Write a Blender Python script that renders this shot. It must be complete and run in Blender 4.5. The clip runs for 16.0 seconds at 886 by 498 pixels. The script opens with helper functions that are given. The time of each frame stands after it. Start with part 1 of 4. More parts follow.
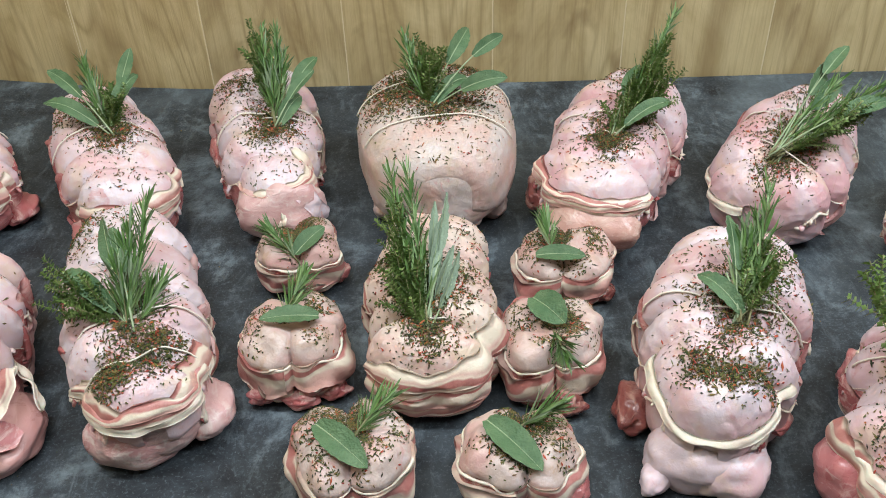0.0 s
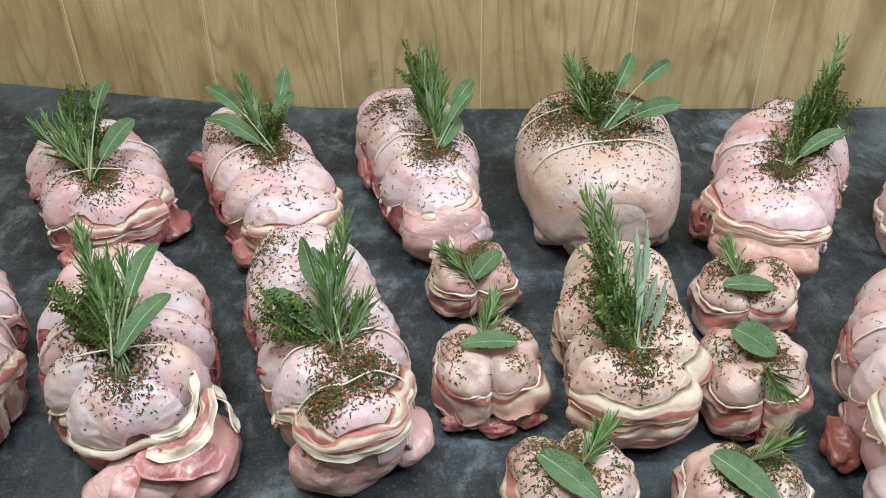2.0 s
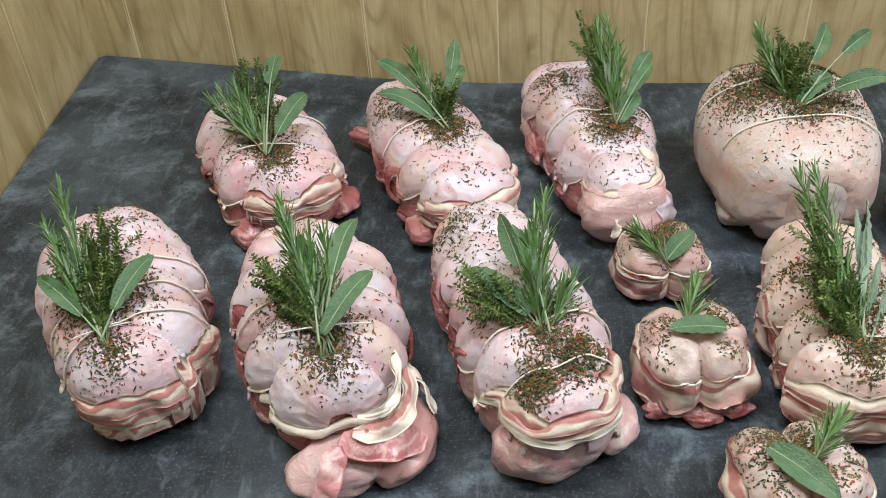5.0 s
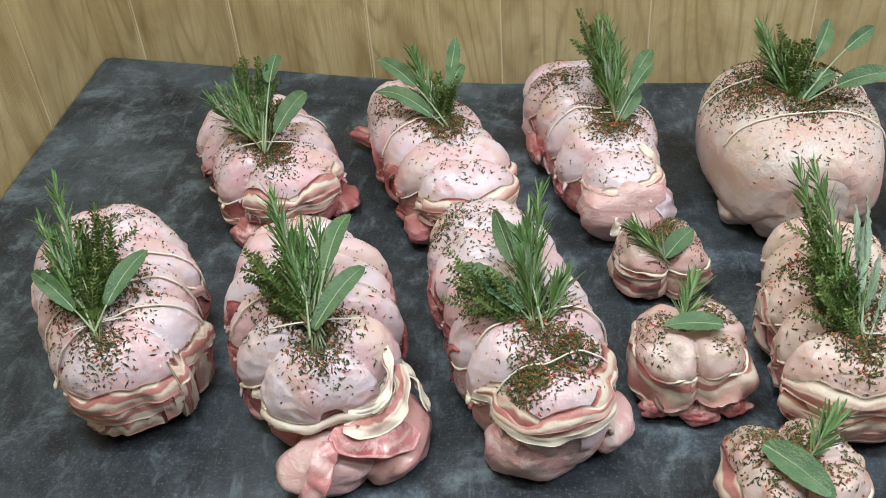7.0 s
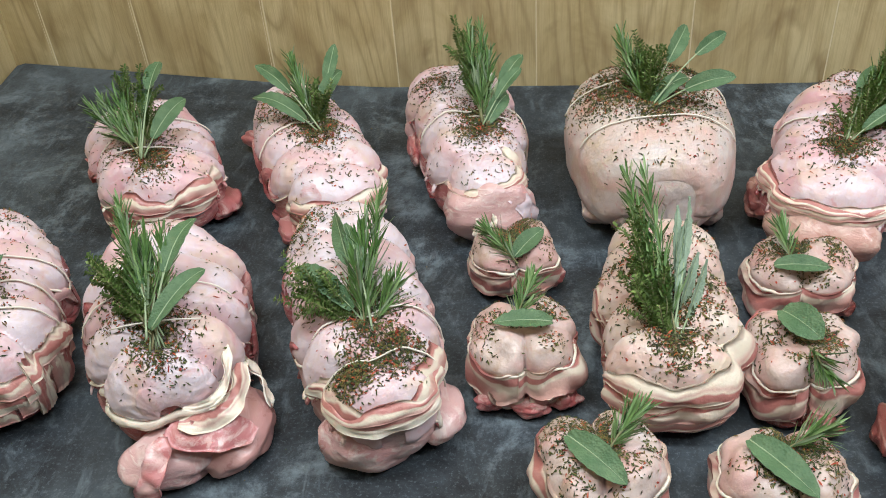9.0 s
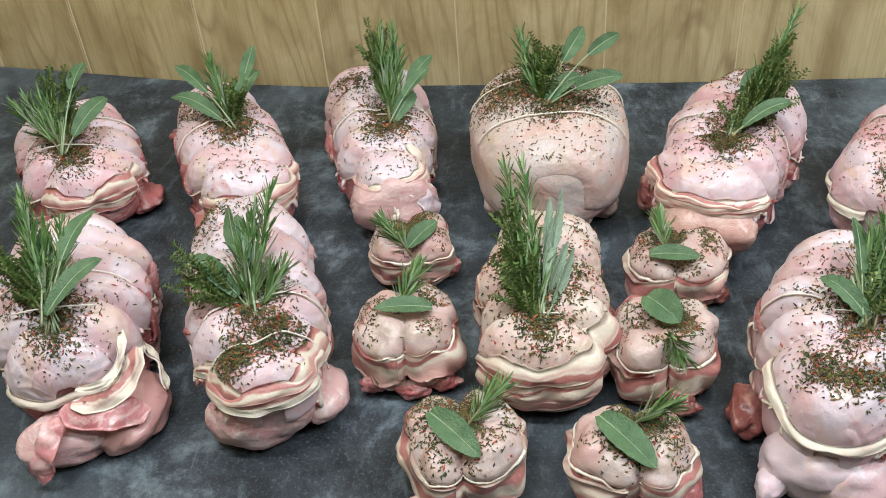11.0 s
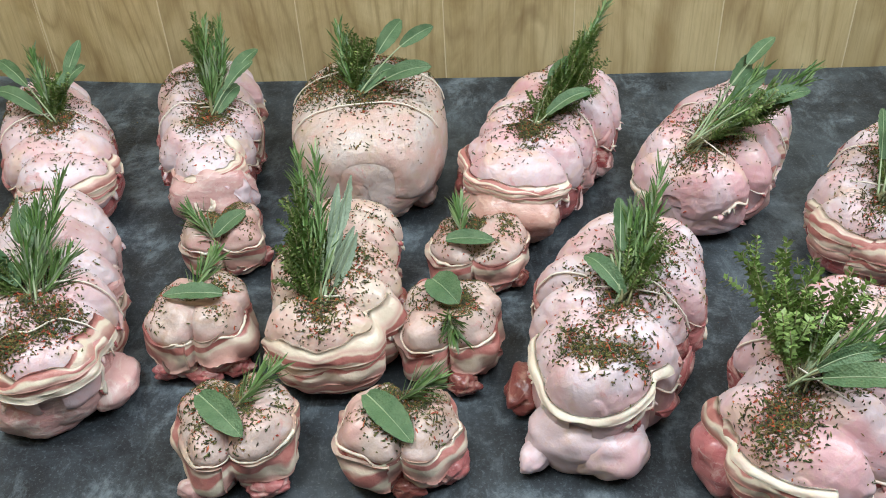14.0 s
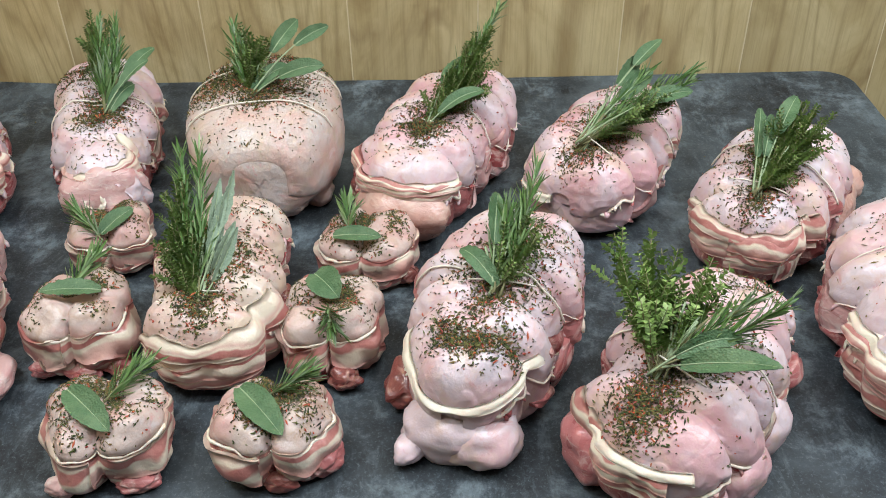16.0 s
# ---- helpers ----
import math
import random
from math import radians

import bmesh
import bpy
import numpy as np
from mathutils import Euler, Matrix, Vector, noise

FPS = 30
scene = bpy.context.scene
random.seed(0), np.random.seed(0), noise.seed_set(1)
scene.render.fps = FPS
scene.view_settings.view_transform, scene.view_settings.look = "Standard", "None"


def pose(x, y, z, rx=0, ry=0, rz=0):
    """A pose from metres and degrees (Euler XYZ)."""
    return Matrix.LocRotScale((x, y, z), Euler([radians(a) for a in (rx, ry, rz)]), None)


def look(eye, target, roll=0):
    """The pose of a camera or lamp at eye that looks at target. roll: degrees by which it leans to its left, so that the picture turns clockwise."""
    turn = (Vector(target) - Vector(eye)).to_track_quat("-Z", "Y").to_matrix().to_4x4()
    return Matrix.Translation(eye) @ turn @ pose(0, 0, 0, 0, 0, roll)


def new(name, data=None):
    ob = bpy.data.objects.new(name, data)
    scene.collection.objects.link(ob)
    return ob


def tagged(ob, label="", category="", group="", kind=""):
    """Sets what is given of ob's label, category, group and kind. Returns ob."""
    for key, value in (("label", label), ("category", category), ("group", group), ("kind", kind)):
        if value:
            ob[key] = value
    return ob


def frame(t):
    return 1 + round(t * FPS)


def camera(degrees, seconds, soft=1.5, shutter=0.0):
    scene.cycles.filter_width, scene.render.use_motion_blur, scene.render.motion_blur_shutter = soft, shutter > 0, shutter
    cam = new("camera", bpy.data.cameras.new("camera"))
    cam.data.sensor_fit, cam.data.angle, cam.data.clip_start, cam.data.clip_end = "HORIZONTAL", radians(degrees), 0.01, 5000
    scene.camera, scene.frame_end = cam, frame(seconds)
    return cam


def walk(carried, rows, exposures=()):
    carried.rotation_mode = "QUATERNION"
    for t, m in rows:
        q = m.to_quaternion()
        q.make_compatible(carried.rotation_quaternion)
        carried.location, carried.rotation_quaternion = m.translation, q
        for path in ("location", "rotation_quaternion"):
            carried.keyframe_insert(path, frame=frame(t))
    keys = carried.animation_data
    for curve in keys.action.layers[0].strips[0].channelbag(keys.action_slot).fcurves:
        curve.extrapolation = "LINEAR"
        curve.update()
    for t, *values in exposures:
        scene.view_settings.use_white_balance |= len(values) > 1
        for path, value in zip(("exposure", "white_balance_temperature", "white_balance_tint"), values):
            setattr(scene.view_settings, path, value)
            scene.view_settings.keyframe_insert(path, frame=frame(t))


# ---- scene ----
from mathutils.bvhtree import BVHTree

cam = camera(51.1, 16.0, soft=1.0)
PATH = [
    (0, (0.047, -1.183, 0.63), (0.031, 0.388, -0.607), -2.1),
    (0.5, (-0.012, -1.177, 0.635), (-0.047, 0.396, -0.601), -2.4),
    (1, (-0.054, -1.174, 0.635), (-0.078, 0.406, -0.591), -1.6),
    (1.5, (-0.091, -1.174, 0.633), (-0.11, 0.416, -0.58), -1.0),
    (2, (-0.128, -1.17, 0.628), (-0.153, 0.43, -0.571), -0.9),
    (2.5, (-0.155, -1.167, 0.628), (-0.202, 0.43, -0.576), -1.2),
    (3, (-0.185, -1.165, 0.62), (-0.26, 0.426, -0.59), -1.4),
    (3.5, (-0.2, -1.162, 0.623), (-0.314, 0.428, -0.585), -2.2),
    (4, (-0.217, -1.163, 0.623), (-0.372, 0.422, -0.587), -3.3),
    (4.5, (-0.224, -1.156, 0.627), (-0.419, 0.411, -0.6), -4.4),
    (4.7, (-0.233, -1.151, 0.621), (-0.425, 0.415, -0.609), -4.1),
    (6.8, (-0.222, -1.152, 0.599), (-0.461, 0.421, -0.613), -4.8),
    (7, (-0.214, -1.152, 0.6), (-0.448, 0.422, -0.612), -4.7),
    (7.5, (-0.183, -1.147, 0.601), (-0.411, 0.428, -0.611), -4.7),
    (8, (-0.158, -1.146, 0.602), (-0.368, 0.426, -0.616), -4.9),
    (8.5, (-0.122, -1.155, 0.61), (-0.333, 0.413, -0.613), -5.1),
    (9, (-0.081, -1.163, 0.614), (-0.296, 0.409, -0.605), -4.8),
    (11.3, (0.047, -1.198, 0.628), (-0.163, 0.375, -0.59), -4.9),
    (11.5, (0.062, -1.199, 0.624), (-0.143, 0.378, -0.589), -5.0),
    (12, (0.087, -1.207, 0.623), (-0.099, 0.376, -0.586), -4.5),
    (12.5, (0.113, -1.201, 0.623), (-0.063, 0.386, -0.581), -4.1),
    (13, (0.132, -1.2, 0.617), (-0.025, 0.391, -0.584), -3.9),
    (13.5, (0.156, -1.205, 0.612), (0.016, 0.384, -0.595), -3.8),
    (14, (0.176, -1.211, 0.611), (0.069, 0.377, -0.6), -3.4),
    (14.5, (0.195, -1.217, 0.607), (0.122, 0.375, -0.602), -2.8),
    (15, (0.213, -1.217, 0.605), (0.168, 0.377, -0.603), -2.3),
    (15.5, (0.229, -1.218, 0.601), (0.21, 0.381, -0.6), -1.9),
    (16, (0.238, -1.224, 0.598), (0.239, 0.382, -0.593), -1.2),
]
walk(cam, [(t, look(eye, target, roll)) for t, eye, target, roll in PATH])

# ------------------------------------------------------------ light
world = bpy.data.worlds.new("world")
scene.world = world
world.use_nodes = True
world.node_tree.nodes["Background"].inputs[0].default_value = (0.9, 0.95, 1.0, 1)
world.node_tree.nodes["Background"].inputs[1].default_value = 0.08
scene.view_settings.exposure = -0.05


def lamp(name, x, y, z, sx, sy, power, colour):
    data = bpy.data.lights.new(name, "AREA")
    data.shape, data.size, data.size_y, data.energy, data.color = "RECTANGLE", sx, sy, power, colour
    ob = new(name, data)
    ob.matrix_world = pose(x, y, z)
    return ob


# Assumed overhead panels, unseen: third added to brighten walls, fourth as weak front fill.
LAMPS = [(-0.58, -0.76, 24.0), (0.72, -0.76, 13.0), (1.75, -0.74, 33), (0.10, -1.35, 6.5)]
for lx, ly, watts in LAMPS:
    lamp("unseen_panel_light", lx, ly, 1.70, 0.9, 0.16, watts, (0.93, 1.0, 1.06))


# ------------------------------------------------------------ materials
def material(name, build, rough=0.5, bump=0.0, sss=0.0, coat=0.0):
    """build(nodes helper) returns the colour socket and, if any, the height socket."""
    m = bpy.data.materials.new(name)
    m.use_nodes = True
    nt = m.node_tree
    b = nt.nodes["Principled BSDF"]
    b.inputs["Roughness"].default_value = rough
    b.inputs["Subsurface Weight"].default_value = sss
    b.inputs["Subsurface Radius"].default_value = (0.006, 0.0022, 0.0014)
    b.inputs["Subsurface Scale"].default_value = 1.0
    b.inputs["Coat Weight"].default_value = coat
    b.inputs["Coat Roughness"].default_value = 0.22
    colour, height, gloss = build(Tree(nt))
    nt.links.new(colour, b.inputs["Base Color"])
    if gloss is not None:
        nt.links.new(gloss, b.inputs["Roughness"])
    if height is not None:
        bp = nt.nodes.new("ShaderNodeBump")
        bp.inputs["Strength"].default_value = 1.0
        bp.inputs["Distance"].default_value = bump
        nt.links.new(height, bp.inputs["Height"])
        nt.links.new(bp.outputs[0], b.inputs["Normal"])
    return m


class Tree:
    def __init__(self, nt):
        self.nt = nt
        self.tc = nt.nodes.new("ShaderNodeTexCoord")

    def coords(self, scale=(1, 1, 1), shift=None, kind="Object"):
        mp = self.nt.nodes.new("ShaderNodeMapping")
        mp.inputs["Scale"].default_value = scale
        self.nt.links.new(self.tc.outputs[kind], mp.inputs["Vector"])
        if shift is not None:
            self.nt.links.new(shift, mp.inputs["Location"])
        return mp.outputs[0]

    def random(self, k=1.0):
        oi = self.nt.nodes.new("ShaderNodeObjectInfo")
        return self.math("MULTIPLY", oi.outputs["Random"], k)

    def island(self):
        return self.nt.nodes.new("ShaderNodeNewGeometry").outputs["Random Per Island"]

    def noise(self, vec, scale, detail=4, rough=0.55, distortion=0.0):
        n = self.nt.nodes.new("ShaderNodeTexNoise")
        for k, v in (("Scale", scale), ("Detail", detail), ("Roughness", rough), ("Distortion", distortion)):
            n.inputs[k].default_value = v
        self.nt.links.new(vec, n.inputs["Vector"])
        return n.outputs[0]

    def voronoi(self, vec, scale):
        n = self.nt.nodes.new("ShaderNodeTexVoronoi")
        n.inputs["Scale"].default_value = scale
        self.nt.links.new(vec, n.inputs["Vector"])
        return n.outputs["Distance"]

    def ramp(self, fac, stops, smooth=False):
        r = self.nt.nodes.new("ShaderNodeValToRGB")
        r.color_ramp.interpolation = "EASE" if smooth else "LINEAR"
        el = r.color_ramp.elements
        while len(el) < len(stops):
            el.new(0.5)
        for e, (p, c) in zip(el, stops):
            e.position = p
            e.color = (*c, 1) if not isinstance(c, float) else (c, c, c, 1)
        self.nt.links.new(fac, r.inputs[0])
        return r.outputs[0]

    def mix(self, fac, a, b, blend="MIX"):
        n = self.nt.nodes.new("ShaderNodeMix")
        n.data_type, n.blend_type = "RGBA", blend
        for key, v in ((0, fac), (6, a), (7, b)):
            if isinstance(v, float):
                n.inputs[key].default_value = v
            elif isinstance(v, tuple):
                n.inputs[key].default_value = (*v, 1)
            else:
                self.nt.links.new(v, n.inputs[key])
        return n.outputs[2]

    def math(self, op, a, b=0.0):
        n = self.nt.nodes.new("ShaderNodeMath")
        n.operation = op
        for i, v in enumerate((a, b)):
            if isinstance(v, (int, float)):
                n.inputs[i].default_value = v
            else:
                self.nt.links.new(v, n.inputs[i])
        return n.outputs[0]


def skin_nodes(light, pink, warm):
    def build(t):
        v = t.coords(shift=t.random(7.0))
        big = t.noise(v, 19, 3, 0.5, 0.5)
        mid = t.noise(t.coords(shift=t.random(11.0)), 24, 4, 0.6, 0.9)
        c = t.mix(t.ramp(big, [(0.44, 0.0), (0.60, 1.0)]), light, pink)
        c = t.mix(t.ramp(mid, [(0.54, 0.0), (0.66, 0.85)]), c, warm)
        blot = t.noise(t.coords(shift=t.random(3.0)), 34, 4, 0.65, 1.4)
        c = t.mix(t.ramp(blot, [(0.60, 0.0), (0.70, 0.6)]), c, (0.58, 0.27, 0.27))
        film = t.noise(t.coords((1, 0.5, 1), shift=t.random(5.0)), 38, 5, 0.65, 1.8)
        c = t.mix(t.ramp(film, [(0.57, 0.0), (0.72, 0.45)]), c, (0.73, 0.665, 0.70))
        speck = t.noise(v, 210, 3, 0.7)
        c = t.mix(t.ramp(speck, [(0.50, 0.0), (0.70, 0.45)]), c, warm)
        wrinkle = t.noise(t.coords((1, 1.5, 1)), 55, 5, 0.55, 0.6)
        crease = t.noise(t.coords((1.0, 0.45, 1.0), shift=t.random(2.0)), 190, 4, 0.6, 0.9)
        pores = t.voronoi(v, 420)
        h = t.math("ADD", wrinkle, t.math("ADD", t.math("MULTIPLY", pores, 0.12), t.math("MULTIPLY", crease, 0.5)))
        g = t.ramp(t.noise(v, 60, 3), [(0.3, 0.30), (0.7, 0.52)])
        return c, h, g
    return build


SKIN = material("poultry_skin", skin_nodes((0.655, 0.56, 0.605), (0.63, 0.415, 0.435), (0.63, 0.475, 0.40)), bump=0.00065, sss=0.07, coat=0.12)
SKIN_TAN = material("poultry_skin_tan", skin_nodes((0.56, 0.45, 0.41), (0.56, 0.35, 0.32), (0.47, 0.33, 0.25)), bump=0.0010, sss=0.06, coat=0.1)
SKIN_PINK = material("poultry_skin_pink", skin_nodes((0.655, 0.525, 0.56), (0.63, 0.37, 0.395), (0.63, 0.445, 0.375)), bump=0.00065, sss=0.07, coat=0.12)
SKIN_BEIGE = material("poultry_skin_beige", skin_nodes((0.57, 0.50, 0.475), (0.585, 0.40, 0.355), (0.55, 0.435, 0.34)), bump=0.0012, sss=0.08, coat=0.12)
SKIN_CREAM = material("poultry_skin_cream", skin_nodes((0.66, 0.55, 0.49), (0.63, 0.44, 0.39), (0.62, 0.50, 0.38)), bump=0.0006, sss=0.08, coat=0.12)


def flesh_nodes(a, b, c3):
    def build(t):
        v = t.coords(shift=t.random(5.0))
        fib = t.noise(t.coords((1, 0.35, 2.2), shift=t.random(5.0)), 60, 5, 0.6, 1.4)
        big = t.noise(v, 20, 3, 0.55, 0.8)
        c = t.mix(t.ramp(big, [(0.35, 0.0), (0.65, 1.0)]), a, b)
        c = t.mix(t.ramp(fib, [(0.55, 0.0), (0.68, 0.85)]), c, c3)
        film = t.noise(t.coords((1, 0.6, 1), shift=t.random(9.0)), 30, 5, 0.65, 2.0)
        c = t.mix(t.ramp(film, [(0.53, 0.0), (0.64, 0.75)]), c, c3)
        blood = t.noise(t.coords(shift=t.random(2.0)), 48, 5, 0.7, 1.5)
        c = t.mix(t.ramp(blood, [(0.60, 0.0), (0.70, 0.7)]), c, tuple(0.72 * x * y for x, y in zip(a, (1.0, 0.7, 0.7))))
        return c, fib, t.ramp(big, [(0.3, 0.22), (0.7, 0.42)])
    return build


FLESH = material("raw_meat", flesh_nodes((0.36, 0.085, 0.085), (0.50, 0.20, 0.195), (0.66, 0.46, 0.41)), bump=0.0014, sss=0.03, coat=0.12)
FLESH_PALE = material("raw_meat_pale", flesh_nodes((0.56, 0.30, 0.29), (0.64, 0.44, 0.42), (0.70, 0.60, 0.56)), bump=0.0012, sss=0.05, coat=0.12)
FLESH_TAN = material("raw_meat_tan", flesh_nodes((0.52, 0.29, 0.24), (0.58, 0.37, 0.31), (0.62, 0.44, 0.37)), bump=0.0009, sss=0.05, coat=0.12)
FLESH_WET = material("raw_meat_wet", flesh_nodes((0.50, 0.25, 0.235), (0.56, 0.31, 0.285), (0.60, 0.36, 0.33)), bump=0.0004, sss=0.05, coat=0.4)
LEAN = material("lean_ham_slice", flesh_nodes((0.46, 0.15, 0.155), (0.54, 0.235, 0.235), (0.66, 0.45, 0.42)), bump=0.0008, sss=0.04, coat=0.2)
FLESH_DARK = material("raw_meat_dark", flesh_nodes((0.17, 0.042, 0.038), (0.27, 0.085, 0.07), (0.42, 0.24, 0.19)), bump=0.0018, sss=0.08, coat=0.3)


def fat_nodes(t):
    v = t.coords(shift=t.random(5.0))
    n = t.noise(v, 70, 4, 0.6, 0.5)
    c = t.mix(t.ramp(n, [(0.4, 0.0), (0.7, 1.0)]), (0.76, 0.70, 0.58), (0.74, 0.60, 0.51))
    return c, n, None


FAT = material("white_fat", fat_nodes, rough=0.38, bump=0.0014, sss=0.12, coat=0.1)


def bacon_nodes(t):
    # stripes run along the strip: v of the UV map goes across it
    sep = t.nt.nodes.new("ShaderNodeSeparateXYZ")
    t.nt.links.new(t.tc.outputs["UV"], sep.inputs[0])
    wob = t.noise(t.coords((0.8, 0.5, 1), shift=t.random(9.0), kind="UV"), 1.6, 3, 0.5)
    v = t.math("ADD", sep.outputs[1], t.math("MULTIPLY", t.math("SUBTRACT", wob, 0.5), 0.9))
    lean, fat = (0.43, 0.165, 0.145), (0.70, 0.62, 0.50)
    pale = (0.58, 0.39, 0.33)
    c = t.ramp(v, [(0.0, fat), (0.07, lean), (0.28, pale), (0.33, fat), (0.42, fat), (0.46, lean), (0.60, lean), (0.65, fat), (0.72, pale), (0.80, fat)])
    n = t.noise(t.coords(shift=t.random(4.0)), 90, 4, 0.6)
    c = t.mix(t.ramp(n, [(0.45, 0.0), (0.75, 0.35)]), c, (0.70, 0.42, 0.36))
    return c, n, t.ramp(n, [(0.3, 0.28), (0.7, 0.5)])


BACON = material("bacon", bacon_nodes, bump=0.0014, sss=0.03, coat=0.12)


def string_nodes(t):
    n = t.noise(t.coords(), 600, 2)
    return t.mix(n, (0.80, 0.76, 0.68), (0.70, 0.64, 0.54)), n, None


STRING = material("cotton_string", string_nodes, rough=0.85, bump=0.0004)


def leaf_nodes(a, b, tip, scale=60):
    def build(t):
        n = t.noise(t.coords(shift=t.random(6.0)), scale, 3, 0.6)
        c = t.mix(t.ramp(n, [(0.35, 0.0), (0.65, 1.0)]), a, b)
        c = t.mix(t.ramp(t.island(), [(0.45, 0.0), (1.0, 0.7)]), c, tip)
        return c, n, None
    return build


ROSEMARY = material("rosemary_needles", leaf_nodes((0.055, 0.13, 0.03), (0.11, 0.215, 0.055), (0.30, 0.42, 0.19)), rough=0.42, bump=0.0004, sss=0.05)
ROSEMARY_PALE = material("rosemary_undersides", leaf_nodes((0.20, 0.27, 0.16), (0.15, 0.22, 0.11), (0.26, 0.33, 0.21)), rough=0.6)
THYME = material("thyme_leaves", leaf_nodes((0.085, 0.16, 0.035), (0.15, 0.24, 0.06), (0.27, 0.35, 0.12)), rough=0.5)
THYME_BRIGHT = material("thyme_fresh_leaves", leaf_nodes((0.15, 0.26, 0.06), (0.22, 0.34, 0.10), (0.34, 0.45, 0.17)), rough=0.45)
STEM = material("woody_stem", leaf_nodes((0.14, 0.15, 0.06), (0.20, 0.19, 0.09), (0.24, 0.21, 0.11)), rough=0.6)
STALK = material("sage_stalk", leaf_nodes((0.26, 0.34, 0.19), (0.32, 0.40, 0.25), (0.30, 0.38, 0.22)), rough=0.65)


def sage_nodes(a, b):
    def build(t):
        v = t.coords(shift=t.random(6.0))
        cells = t.voronoi(v, 520)
        n = t.noise(v, 55, 4, 0.6)
        c = t.mix(t.ramp(n, [(0.35, 0.0), (0.7, 1.0)]), a, b)
        c = t.mix(t.ramp(cells, [(0.0, 0.25), (0.45, 0.0)]), c, (0.05, 0.11, 0.05))
        return c, cells, None
    return build


SAGE = material("sage_leaf", sage_nodes((0.055, 0.122, 0.050), (0.112, 0.192, 0.092)), rough=0.62, bump=0.0006, sss=0.05)
SAGE_BACK = material("sage_leaf_back", sage_nodes((0.21, 0.29, 0.205), (0.27, 0.35, 0.255)), rough=0.75, bump=0.0006)


def flake_nodes(stops):
    def build(t):
        return t.ramp(t.island(), stops), None, None
    return build


FLAKES = material("dried_herb_flakes", flake_nodes([(0.0, (0.018, 0.025, 0.009)), (0.3, (0.042, 0.066, 0.016)), (0.55, (0.12, 0.125, 0.03)), (0.75, (0.18, 0.115, 0.035)), (0.9, (0.06, 0.047, 0.02)), (1.0, (0.02, 0.02, 0.012))]), rough=0.8)
CHILLI = material("red_pepper_flakes", flake_nodes([(0.0, (0.26, 0.03, 0.02)), (0.6, (0.42, 0.07, 0.03)), (1.0, (0.40, 0.12, 0.03))]), rough=0.55)


def stone_nodes(t):
    v = t.coords()
    big = t.noise(v, 3.0, 4, 0.6, 0.6)
    cloud = t.noise(v, 11, 10, 0.78, 0.3)
    fine = t.noise(v, 85, 6, 0.75)
    grit = t.noise(v, 330, 3, 0.7)
    c = t.ramp(cloud, [(0.38, (0.007, 0.009, 0.012)), (0.52, (0.029, 0.038, 0.046)), (0.67, (0.175, 0.218, 0.246))])
    c = t.mix(t.ramp(big, [(0.49, 0.0), (0.66, 0.55)]), c, (0.105, 0.133, 0.151))
    c = t.mix(t.ramp(fine, [(0.48, 0.0), (0.70, 0.6)]), c, (0.020, 0.025, 0.030))
    c = t.mix(t.ramp(grit, [(0.55, 0.0), (0.72, 0.5)]), c, (0.16, 0.195, 0.215))
    brushed = t.noise(t.coords((1.0, 0.35, 1.0)), 60, 6, 0.75, 0.5)
    c = t.mix(t.ramp(brushed, [(0.53, 0.0), (0.70, 0.5)]), c, (0.150, 0.188, 0.210))
    g = t.ramp(cloud, [(0.3, 0.58), (0.7, 0.42)])
    return c, t.math("ADD", fine, cloud), g


STONE = material("dark_slate_laminate", stone_nodes, bump=0.0005)
STONE.node_tree.nodes["Principled BSDF"].inputs["Specular IOR Level"].default_value = 0.4


def wood_nodes(shade):
    def build(t):
        r = t.random(40.0)
        # growth rings cut lengthwise: contours of a slow noise drawn out along the plank
        field = t.noise(t.coords((5.5, 5.5, 0.75), shift=r), 1.0, 2, 0.45, 0.35)
        rings = t.math("FRACT", t.math("MULTIPLY", field, 17.0))
        rings = t.math("ABSOLUTE", t.math("SUBTRACT", rings, 0.5))
        streak = t.noise(t.coords((14, 14, 1.8), shift=r), 1.6, 5, 0.6)
        fine = t.noise(t.coords((260, 260, 8), shift=r), 1.5, 4, 0.65)
        patch = t.noise(t.coords((6, 6, 3.2), shift=r), 1.5, 5, 0.62, 1.0)
        c = t.ramp(patch, [(0.36, (0.41, 0.305, 0.145)), (0.50, (0.53, 0.42, 0.215)), (0.66, (0.67, 0.56, 0.315))])
        c = t.mix(t.ramp(rings, [(0.0, 0.62), (0.16, 0.10), (0.3, 0.0)]), c, (0.30, 0.205, 0.09))
        c = t.mix(t.ramp(streak, [(0.44, 0.0), (0.68, 0.55)]), c, (0.68, 0.565, 0.32))
        c = t.mix(t.ramp(fine, [(0.48, 0.0), (0.70, 0.34)]), c, (0.29, 0.20, 0.09))
        knot = t.noise(t.coords((9, 9, 4.5), shift=r), 1.4, 3, 0.5, 1.2)
        c = t.mix(t.ramp(knot, [(0.62, 0.0), (0.74, 0.6)]), c, (0.25, 0.165, 0.075))
        tone = t.ramp(t.math("MULTIPLY", r, 0.025), [(0.0, 0.93 * shade), (0.5, 1.0 * shade), (1.0, 1.09 * shade)])
        c = t.mix(1.0, c, tone, "MULTIPLY")
        return c, t.math("ADD", streak, fine), None
    return build


WOOD = material("oak_laminate", wood_nodes(0.97), rough=0.42, bump=0.0006)


def plain(col, k=0.04, rough=0.7, scale=30):
    def build(t):
        n = t.noise(t.coords(), scale, 4, 0.6)
        lo, hi = tuple(c * (1 - k) for c in col), tuple(min(1, c * (1 + k)) for c in col)
        return t.mix(n, lo, hi), n, None
    return build


